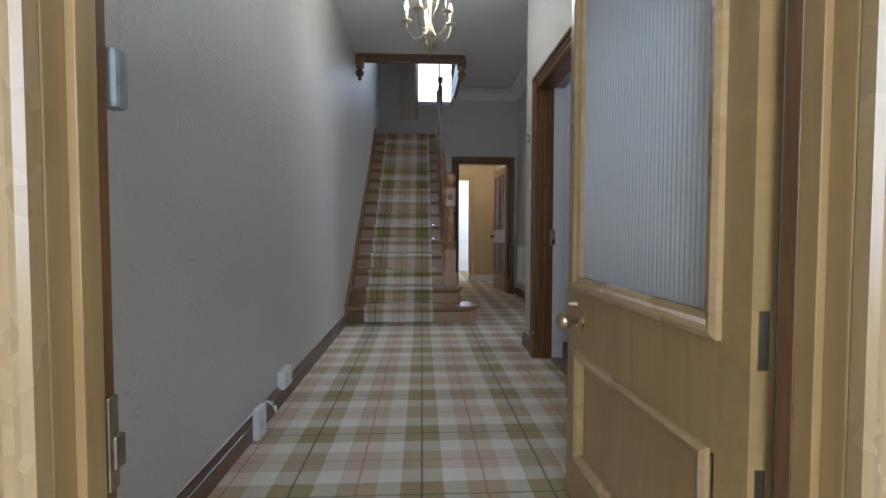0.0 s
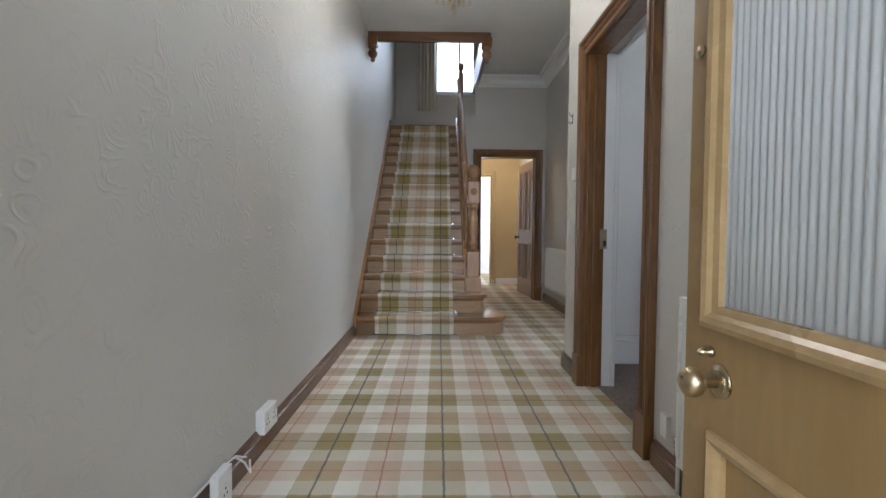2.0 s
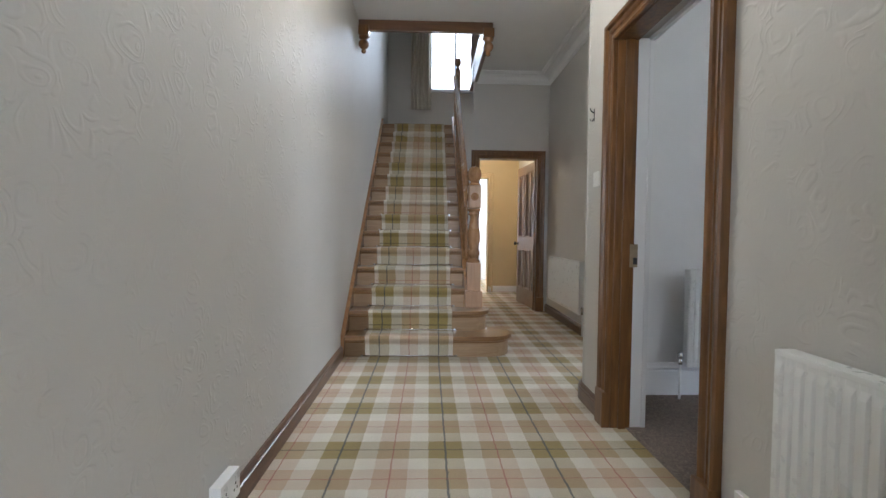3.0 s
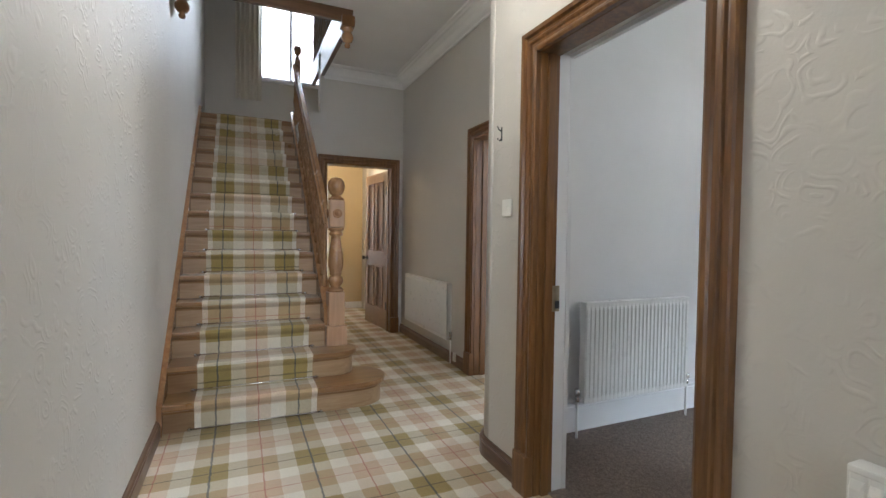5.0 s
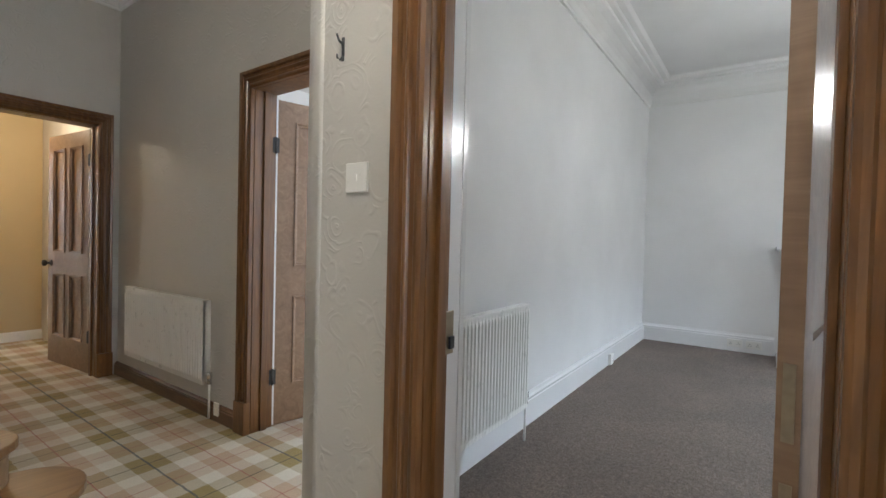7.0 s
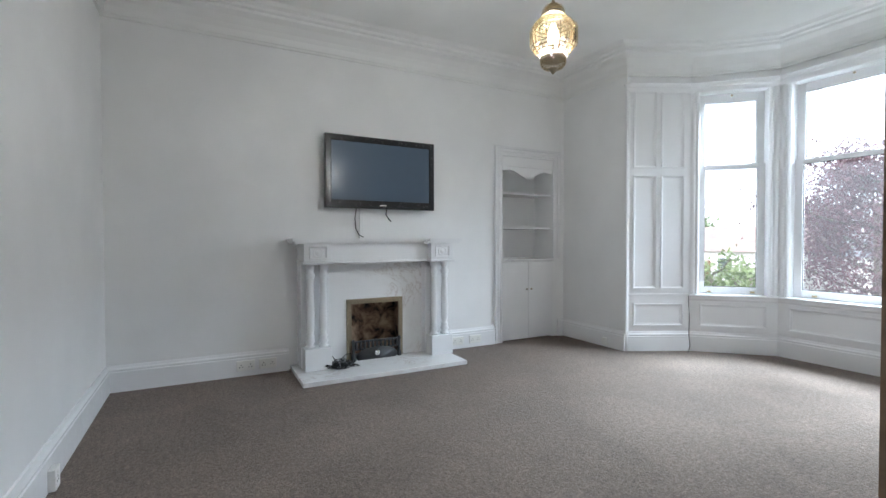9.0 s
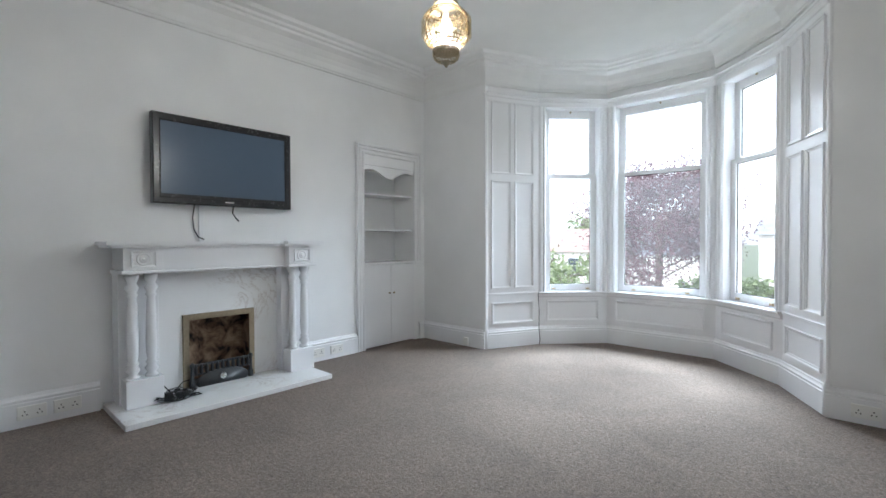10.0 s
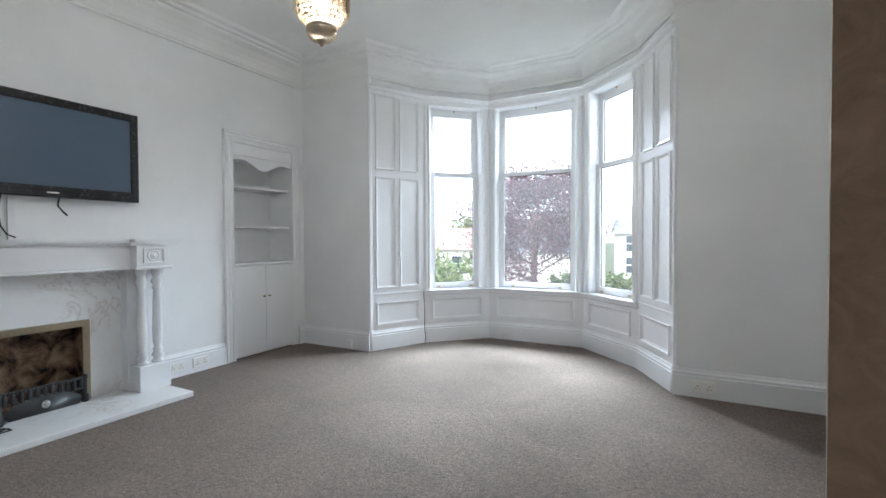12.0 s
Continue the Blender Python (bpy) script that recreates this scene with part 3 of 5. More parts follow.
# vestibule doorway
t4 = casing("door_4", plane_pose((-0.255, 1.36, 0), (1, 0, 0), (0, 0, 1)), 1.055, 2.04, MOULD, MOULD, "varnished pine frame of the glazed inner door")
lining(t4, (-0.274, 1.362, 0), (0.819, 1.468, 2.058), 0, 0.02, PINE_Z)
part("dark_rebate", bx((-0.254, 1.425, 0), (-0.243, 1.464, 2.04), 0.002), STAIN_Z, t4, "dark-stained rebate")
part("dark_rebate", bx((0.782, 1.435, 0), (0.799, 1.466, 2.04), 0.002), STAIN_Z, t4, "dark-stained rebate")
part("latch_keep", bx((-0.262, 1.4705, 1.145), (-0.234, 1.50, 1.235), 0.008), STEEL, t4, "grey metal latch keep")
part("strike_plate", bx((-0.243, 1.442, 0.58), (-0.237, 1.463, 0.72), 0.002), DULL_BRASS, t4, "worn brass strike plate")
part("strike_lip", bx((-0.243, 1.45, 0.61), (-0.233, 1.472, 0.66), 0.003), DULL_BRASS, t4)


def panel_mould(w, h, r=0.022, d=0.014):
    """A moulding that frames a panel, lower-left at the origin, standing off local z."""
    return swept([(0, 0), (w, 0), (w, h), (0, h)], [(0, 0), (0, d), (r * 0.4, d * 0.9), (r * 0.6, d * 0.45), (r, d * 0.3), (r, 0)], None, True)


def place(bm, m):
    bm.transform(m)
    return bm


def leaf_of(name, m, width, height, panels, material, label, mould_mat, thick=0.04, knob_at=None, knob_mat=BRASS):
    """A panelled door leaf: x from the hinge, y up, z out of its face; panels are (x, y, w, h)."""
    top = thing(name, label, "door", m)
    xs = sorted({0, width, *(p[0] for p in panels), *(p[0] + p[2] for p in panels)})
    ys = sorted({0, height, *(p[1] for p in panels), *(p[1] + p[3] for p in panels)})
    bm = bmesh.new()
    for a, b in zip(xs, xs[1:]):
        for c, d in zip(ys, ys[1:]):
            inside = any(p[0] < (a + b) / 2 < p[0] + p[2] and p[1] < (c + d) / 2 < p[1] + p[3] for p in panels)
            if not inside:
                box(bm, (a, c, -thick), (b, d, 0))
    part("leaf_frame", bm, material, top)
    for x, y, w, h in panels:
        part("panel", bx((x, y, -thick + 0.012), (x + w, y + h, -0.012)), material, top)
        part("panel_moulding", place(panel_mould(w, h), Matrix.Translation((x, y, -0.004))), mould_mat, top)
    if knob_at:
        kx, ky = knob_at
        part("door_knob", turned([(0.028, 0), (0.028, 0.004), (0.012, 0.008), (0.010, 0.03), (0.022, 0.036), (0.028, 0.048), (0.024, 0.062), (0.0, 0.066)],
                                 Matrix.Translation((kx, ky, 0))), knob_mat, top, "round door knob")
    return top


def hinge(parent, m):
    part("hinge", box(turned([(0.007, -0.05), (0.007, 0.05)], m, 10), (-0.02, -0.045, -0.003), (0.02, 0.045, 0.003), 0, m @ pose(0, 0, 0, 90)), IRON, parent)


FOUR = lambda w, h: [(0.11, 0.24, w / 2 - 0.155, 0.55), (w / 2 + 0.045, 0.24, w / 2 - 0.155, 0.55),
                     (0.11, 0.98, w / 2 - 0.155, h - 1.10), (w / 2 + 0.045, 0.98, w / 2 - 0.155, h - 1.10)]
# end door, swung into the passage along its wall
d3 = leaf_of("passage_door", plane_pose((1.472, 8.748, 0.008), Vector((0.094, -0.9956, 0)), (0, 0, 1)), 0.76, 2.0, FOUR(0.76, 2.0), BROWN_DOOR,
             "open brown four-panel door with a black knob", BROWN_DOOR, knob_at=(0.06, 0.88), knob_mat=IRON)
for z in (0.3, 1.75):
    hinge(d3, Matrix.Translation((0.765, z, 0.004)) @ pose(0, 0, 0, -90))
# next room's door
d2 = leaf_of("dining_door", plane_pose((1.862, 5.925, 0.008), Vector((0.97, -0.24, 0)), (0, 0, 1)), 0.78, 2.0, FOUR(0.78, 2.0), BROWN_DOOR,
             "open brown four-panel door of the next room", BROWN_DOOR)
part("pale_edge", bx((-0.012, 0.0, -0.04), (-0.0005, 2.0, 0.0)), GLOSS_WHITE, d2, "cream-painted hinge edge")
for z in (0.3, 1.72):
    hinge(d2, Matrix.Translation((-0.014, z, 0.006)) @ pose(0, 0, 0, -90))
# lounge door, swung in against the wall
d1 = leaf_of("lounge_door", plane_pose((2.251, 3.268, 0.008), Vector((-0.9845, 0.1755, 0)), (0, 0, 1)), 1.02, 2.02, FOUR(1.02, 2.02), BROWN_DOOR,
             "open brown panelled lounge door with brass hinge plates", BROWN_DOOR)
# hinge plates on the leaf's edge beside the jamb
part("lock_plate", bx((1.02, 0.80, -0.030), (1.023, 0.95, -0.010)), DULL_BRASS, d1)
part("lock_plate", bx((1.02, 0.62, -0.030), (1.023, 0.72, -0.010)), DULL_BRASS, d1)
# glazed inner door, open against the hall's right side
DM = plane_pose((0.762, 1.497, 0.012), Vector((-0.017, 0.99986, 0)), (0, 0, 1))
gd = thing("glazed_inner_door", "open varnished pine door with a reeded glass pane and brass knob", "door", DM)
W, Hh = 0.90, 2.02
GP, LP = (0.085, 0.765, 0.735, 1.14), (0.105, 0.17, 0.69, 0.365)
# the leaf's hall face lies at local z 0, its thickness beyond
bm = bmesh.new()
box(bm, (0, 0, -0.0), (GP[0], Hh, 0.044))
box(bm, (GP[0] + GP[2], 0, 0), (W, Hh, 0.044))
part("stile", bm, PINE_Z, gd)
part("top_rail", bx((GP[0], GP[1] + GP[3], 0), (GP[0] + GP[2], Hh, 0.044)), PINE_Y, gd)
part("lock_rail", bx((GP[0], LP[1] + LP[3], 0), (GP[0] + GP[2], GP[1], 0.044)), PINE_Y, gd)
part("bottom_rail", bx((GP[0], 0, 0), (GP[0] + GP[2], LP[1], 0.044)), PINE_Y, gd)
bm = bx((GP[0], LP[1], 0.012), (GP[0] + GP[2], LP[1] + LP[3], 0.032))
part("lower_panel", bm, PINE_Y, gd)
flip = Matrix.Diagonal((1, 1, -1, 1))
part("glass_moulding", place(swept([(0, 0), (GP[2], 0), (GP[2], GP[3]), (0, GP[3])],
     [(-0.012, 0), (-0.012, 0.012), (0.0, 0.018), (0.012, 0.015), (0.02, 0.007), (0.034, 0.003), (0.034, -0.012), (0, -0.012)], None, True), Matrix.Translation((GP[0], GP[1], 0)) @ flip), MOULD, gd, "pale moulded glazing bead")
part("panel_moulding", place(swept([(0, 0), (LP[2], 0), (LP[2], LP[3]), (0, LP[3])],
     [(-0.008, 0), (-0.008, 0.010), (0.004, 0.016), (0.016, 0.010), (0.026, 0.0), (0.026, -0.012), (0, -0.012)], None, True), Matrix.Translation((LP[0], LP[1], 0)) @ flip), MOULD, gd)
bm = bmesh.new()
nrib, gx0, gw = 40, GP[0] + 0.004, GP[2] - 0.008
rows = []
for i in range(nrib * 6 + 1):
    x = gx0 + gw * i / (nrib * 6)
    z = 0.016 - 0.0065 * abs(math.sin(math.pi * i / 6))
    rows.append([bm.verts.new((x, GP[1] + s * GP[3], z)) for s in (0, 1)] + [bm.verts.new((x, GP[1] + s * GP[3], 0.022)) for s in (1, 0)])
for a, b in zip(rows, rows[1:]):
    for k in range(4):
        f = bm.faces.new((a[k], a[(k + 1) % 4], b[(k + 1) % 4], b[k]))
        f.smooth = True
pane = part("pane", bm, REEDED, gd, "reeded obscured glass")
pane.visible_shadow = False
part("knob_rose", turned([(0.034, 0), (0.034, 0.004), (0.0335, 0.0045), (0.026, 0.006), (0.025, 0.009), (0.0245, 0.0095), (0.014, 0.010)], Matrix.Translation((0.775, 0.652, 0)) @ flip), BRASS, gd)
for f in gd.children[-1].data.polygons:
    f.use_smooth = False
knob = turned([(0.012, 0.008), (0.011, 0.034), (0.018, 0.038), (0.027, 0.046), (0.030, 0.058), (0.026, 0.072), (0.014, 0.080), (0.0, 0.082)],
              Matrix.Translation((0.775, 0.652, 0)) @ flip)
part("door_knob", knob, BRASS, gd, "aged brass ball knob")
part("escutcheon", turned([(0.011, 0.0), (0.011, 0.004), (0.006, 0.010), (0.009, 0.018), (0.006, 0.027), (0.0, 0.03)], Matrix.Translation((0.80, 0.705, -0.004)) @ flip, 12), BRASS, gd)
part("cylinder_lock", turned([(0.014, 0), (0.014, 0.005), (0.009, 0.008), (0.0, 0.008)], Matrix.Translation((0.868, 1.33, 0)) @ flip, 16), BRASS, gd)
for z in (0.45, 0.72):
    part("hinge_leaf", bx((-0.002, z, 0.012), (0.0, z + 0.10, 0.03)), DULL_BRASS, gd)

# ---- stairs ----
RISE, GO, Y0 = 0.1743, 0.213, 5.58
N = 15
st = thing("staircase", "oak staircase with a tartan runner, turned newel and balusters", "staircase")
for i in range(1, N + 1):
    y, z = Y0 + GO * (i - 1), RISE * i
    depth = GO + 0.03 if i < N else 1.05
    right = 0.455
    if i <= 2:
        # bull-nosed ends
        r = (0.215 if i == 1 else 0.165)
        cx, cy = (0.64 if i == 1 else 0.515), y + r - 0.025
        out = [(-0.56, y - 0.025), (cx, y - 0.025)] + [(cx + r * math.sin(a), cy - r * math.cos(a)) for a in np.linspace(0, math.pi, 17)[1:]] + [(-0.56, cy + r)]
        prof = [(0, -0.032), (0.006, -0.016), (0, 0)]
        bm = bmesh.new()
        lo = [bm.verts.new((a, b, z - 0.032)) for a, b in out]
        hi = [bm.verts.new((a, b, z)) for a, b in out]
        for k in range(len(out)):
            bm.faces.new((lo[k], lo[(k + 1) % len(out)], hi[(k + 1) % len(out)], hi[k]))
        bm.faces.new(lo[::-1])
        top_f = bm.faces.new(hi)
        bmesh.ops.bevel(bm, geom=list(top_f.edges), offset=0.009, segments=3, affect="EDGES", profile=0.6)
        part("tread", bm, OAK_X, st)
        q = r - 0.03
        out = [(-0.56, y), (cx, y)] + [(cx + q * math.sin(a), cy - q * math.cos(a)) for a in np.linspace(0, math.pi, 17)[1:]] + [(-0.56, cy + q)]
        bm = bmesh.new()
        lo = [bm.verts.new((a, b, z - RISE + 0.001)) for a, b in out]
        hi = [bm.verts.new((a, b, z - 0.032)) for a, b in out]
        for k in range(len(out)):
            bm.faces.new((lo[k], lo[(k + 1) % len(out)], hi[(k + 1) % len(out)], hi[k])).smooth = True
        part("riser", bm, OAK_PALE, st)
        part("scotia", swept(out[:-1], [(0, 0), (-0.018, 0), (-0.016, -0.006), (-0.006, -0.012), (-0.003, -0.026), (0, -0.026)], Matrix.Translation((0, 0, z - 0.033))), OAK_X, st)
    else:
        part("tread", bx((-0.56, y - 0.025, z - 0.032), (right, y - 0.025 + depth, z), 0.009), OAK_X, st)
        part("riser", bx((-0.56, y, z - RISE), (right, y + 0.018, z - 0.032)), OAK_PALE, st)
        part("scotia", swept([(-0.56, y), (right, y)], [(0, 0), (-0.018, 0), (-0.016, -0.006), (-0.006, -0.012), (-0.003, -0.026), (0, -0.026)], Matrix.Translation((0, 0, z - 0.033))), OAK_X, st)
part("landing_floor", bx((0.455, 8.56, 2.50), (2.6, 9.6, N * RISE)), OAK_X, st)


def nose(y):
    return RISE * (1 + (y - Y0 + 0.025) / GO)


def raked(x0, x1, y0, y1, low, high):
    """A board that follows the pitch between heights low and high off the nosing line."""
    bm = bmesh.new()
    q = [bm.verts.new((x, y, max(0.001, nose(y) + h))) for x in (x0, x1) for y, h in ((y0, low), (y1, low), (y1, high), (y0, high))]
    for f in ((0, 1, 2, 3), (7, 6, 5, 4), (0, 4, 5, 1), (1, 5, 6, 2), (2, 6, 7, 3), (3, 7, 4, 0)):
        bm.faces.new([q[k] for k in f])
    return bm


part("wall_string", raked(-0.583, -0.556, 5.53, 8.58, -0.28, 0.025), OAK_Z, st)
part("string_cap", raked(-0.584, -0.551, 5.53, 8.60, 0.025, 0.038), OAK_Z, st)
part("outer_string", raked(0.455, 0.51, 6.04, 8.62, -0.30, 0.05), OAK_Z, st)
part("string_cap", raked(0.448, 0.525, 6.10, 8.62, 0.05, 0.07), OAK_Z, st)
part("spandrel", raked(0.49, 0.505, 6.05, 8.6, -3.0, -0.30), HALL_PAPER, st, "papered side under the stairs")
rail = raked(0.455, 0.520, 6.05, 8.58, 0.66, 0.725)
bmesh.ops.bevel(rail, geom=rail.edges[:], offset=0.02, segments=3, affect="EDGES")
part("handrail", rail, OAK_Z, st)
BAL = [(0.021, 0), (0.021, 0.09), (0.011, 0.10), (0.023, 0.118), (0.011, 0.138), (0.015, 0.17), (0.024, 0.235), (0.020, 0.28), (0.011, 0.32), (0.023, 0.335), (0.011, 0.352),
       (0.019, 0.40), (0.010, 0.46), (0.023, 0.475), (0.011, 0.492), (0.020, 0.505), (0.020, 0.62)]
bal_mesh = mesh_of("baluster", turned(BAL, None, 10), OAK_Z)
y = 6.22
while y < 8.5:
    ob = new("baluster", bal_mesh)
    ob.parent, ob.location = st, (0.487, y, nose(y) + 0.06)
    y += 0.1065
NX, NY = 0.543, 6.045
nw = part("newel_post", bx((NX - 0.078, NY - 0.078, 0.349), (NX + 0.078, NY + 0.078, 0.50), 0.006), OAK_BLOCK, st, "oak newel with turned shaft and ball finial")
part("lower_block", bx((NX - 0.063, NY - 0.063, 0.50), (NX + 0.063, NY + 0.063, 0.76), 0.008), OAK_BLOCK, nw)
part("shaft", turned([(0.058, 0.755), (0.062, 0.775), (0.045, 0.79), (0.035, 0.80), (0.052, 0.82), (0.058, 0.845), (0.052, 0.87), (0.036, 0.885), (0.048, 0.895), (0.042, 0.905),
                      (0.056, 0.95), (0.06, 1.00), (0.055, 1.05), (0.044, 1.11), (0.037, 1.16), (0.035, 1.19), (0.052, 1.20), (0.052, 1.215), (0.040, 1.225), (0.060, 1.24), (0.060, 1.255)],
                     Matrix.Translation((NX, NY, 0))), OAK_Z, nw, "turned glossy shaft")
part("upper_block", bx((NX - 0.060, NY - 0.060, 1.255), (NX + 0.060, NY + 0.060, 1.47), 0.016), OAK_BLOCK, nw, "carved block with a roundel")
part("roundel", turned([(0.036, 0), (0.036, 0.006), (0.030, 0.008), (0.026, 0.003), (0.020, 0.003), (0.017, 0.008), (0.010, 0.004), (0.006, 0.010), (0, 0.011)],
                       pose(NX, NY - 0.060, 1.365, 90)), OAK_Z, nw)
part("roundel", turned([(0.036, 0), (0.036, 0.006), (0.030, 0.008), (0.026, 0.003), (0.020, 0.003), (0.017, 0.008), (0.010, 0.004), (0.006, 0.010), (0, 0.011)],
                       pose(NX - 0.060, NY, 1.365, 90, 0, -90)), OAK_Z, nw)
part("finial", turned([(0.058, 1.47), (0.062, 1.48), (0.045, 1.49), (0.032, 1.505), (0.045, 1.515), (0.060, 1.54), (0.066, 1.575), (0.060, 1.61), (0.042, 1.637), (0.0, 1.648)],
                      Matrix.Translation((NX, NY, 0))), OAK_Z, nw, "ball finial")
TX, TY = 0.53, 8.62
tn = part("top_newel", bx((TX - 0.04, TY - 0.04, 2.45), (TX + 0.04, TY + 0.04, 2.85), 0.006), OAK_Z, st)
part("shaft", turned([(0.034, 2.85), (0.038, 2.87), (0.022, 2.89), (0.034, 2.92), (0.036, 3.0), (0.026, 3.12), (0.036, 3.14), (0.024, 3.16)], Matrix.Translation((TX, TY, 0)), 14), OAK_Z, tn)
part("upper_block", bx((TX - 0.038, TY - 0.038, 3.16), (TX + 0.038, TY + 0.038, 3.42), 0.008), OAK_Z, tn)
part("finial", turned([(0.02, 3.42), (0.036, 3.44), (0.02, 3.46), (0.018, 3.48), (0.04, 3.50), (0.05, 3.545), (0.04, 3.59), (0, 3.605)], Matrix.Translation((TX, TY, 0)), 16), OAK_Z, tn)
# runner: up each riser and over each tread
line = []
for i in range(1, N + 1):
    yy, zz = Y0 + GO * (i - 1), RISE * i
    line += [(yy - 0.008, zz - RISE + 0.010), (yy - 0.010, zz - 0.06), (yy - 0.030, zz - 0.034), (yy - 0.035, zz - 0.014), (yy - 0.026, zz + 0.006), (yy - 0.010, zz + 0.008)]
line.append((9.55, N * RISE + 0.008))
sr = thing("stair_runner", "tartan stair runner in olive, cream and pink", "stair carpet")
for i in range(N):
    seg = line[6 * i:6 * i + 7]
    bm = bmesh.new()
    cols = [[bm.verts.new((x, a, b)) for a, b in seg] for x in (-0.39, 0.335)]
    low = [[bm.verts.new((x, a + 0.007, b - 0.007)) for a, b in seg] for x in (-0.39, 0.335)]
    for k in range(len(seg) - 1):
        bm.faces.new((cols[0][k], cols[1][k], cols[1][k + 1], cols[0][k + 1]))
        for q in (0, 1):
            bm.faces.new((cols[q][k], cols[q][k + 1], low[q][k + 1], low[q][k]))
    part("carpet_step", bm, PLAID, sr)
# rods
for i in range(1, N + 1):
    yy, zz = Y0 + GO * (i - 1), RISE * (i - 1)
    rod = thing("stair_rod", "thin chrome stair rod holding the runner", "stair rod", pose(0, yy - 0.014, zz + 0.012), "stair rods")
    part("bar", place(turned([(0.006, -0.40), (0.006, 0.40)], None, 8), pose(-0.0275, 0, 0, 0, 90)), CHROME, rod)
    for x in (-0.4175, 0.3625):
        part("bracket", bx((x - 0.008, -0.008, -0.010), (x + 0.008, 0.014, 0.010), 0.003), CHROME, rod)

# edge of the stair opening, with turned drops
oe = thing("stairwell_trim", "dark-stained beam round the stair opening with turned drops", "beam")
oe["kind"] = "structure"
part("front_beam", bx((XL + 0.002, 6.40, 3.015), (0.745, 6.44, HC + 0.19), 0.006), STAIN_X, oe)
part("side_beam", bx((0.70, 6.44, 3.015), (0.745, YE - 0.002, HC + 0.19), 0.006), STAIN_Y, oe)
for x in (XL + 0.05, 0.70):
    part("drop_block", bx((x - 0.055 if x > 0 else x - 0.048, 6.37, 2.97), (x + 0.055, 6.48, 3.06), 0.008), STAIN_Z, oe)
    part("turned_drop", turned([(0.0, 2.80), (0.02, 2.805), (0.026, 2.825), (0.016, 2.842), (0.034, 2.85), (0.050, 2.875), (0.052, 2.90), (0.038, 2.925), (0.03, 2.935), (0.048, 2.95), (0.048, 2.975)],
                               Matrix.Translation((x, 6.425, 0)), 18), OAK_Z if x > 0 else STAIN_Z, oe)
ub = thing("upper_balustrade", "dark wooden balustrade of the upper landing", "balustrade")
part("handrail", bx((0.69, 6.42, 4.10), (0.76, 8.6, 4.16), 0.015), STAIN_Y, ub)
part("base_rail", bx((0.70, 6.46, 3.312), (0.75, 8.6, 3.35), 0.004), STAIN_Y, ub)
ub_mesh = mesh_of("baluster", turned([(a, b * 1.2) for a, b in BAL], None, 8), STAIN_Z)
for k in range(19):
    ob = new("baluster", ub_mesh)
    ob.parent, ob.location = ub, (0.725, 6.52 + 0.11 * k, 3.35)
part("trimmer", bx((0.70, YE, 3.12), (0.75, 8.6, 3.31)), STAIN_Y, ub)

# stair window and curtain
w5 = thing("window_5", "white stair window against bright sky", "window")
w5["kind"] = "structure"
part("window_frame", swept([(0, 0), (0.92, 0), (0.92, 1.68), (0, 1.68)], [(0, 0), (0, 0.06), (0.05, 0.06), (0.05, 0)], plane_pose((0.10, 9.69, 3.42), (1, 0, 0), (0, 0, 1)), True), GLOSS_WHITE, w5)
part("mullion", bx((0.53, 9.64, 3.47), (0.565, 9.68, 5.05)), GLOSS_WHITE, w5)
part("window_sill", bx((0.06, 9.55, 3.385), (1.06, 9.64, 3.42), 0.006), GLOSS_WHITE, w5)
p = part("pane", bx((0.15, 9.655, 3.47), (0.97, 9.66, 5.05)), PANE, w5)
p.visible_shadow = False
bm = bmesh.new()
cols = []
for k in range(61):
    u = k / 60
    cols.append((-0.20 + 0.34 * u, 9.52 + 0.035 * math.sin(u * 34) + 0.01 * math.sin(u * 71)))
sweep(bm, cols, [(0, 3.09), (0, 5.3), (-0.004, 5.3), (-0.004, 3.09)])
for f in bm.faces:
    f.smooth = True
solid("curtain", bm, FABRIC, "cream curtain gathered beside the stair window", "curtain", "")
solid("curtain_pole", tubed([(-0.3, 9.52, 5.32), (1.3, 9.52, 5.32)], 0.015), STAIN_X, "dark pole that carries the curtain", "curtain pole", "")


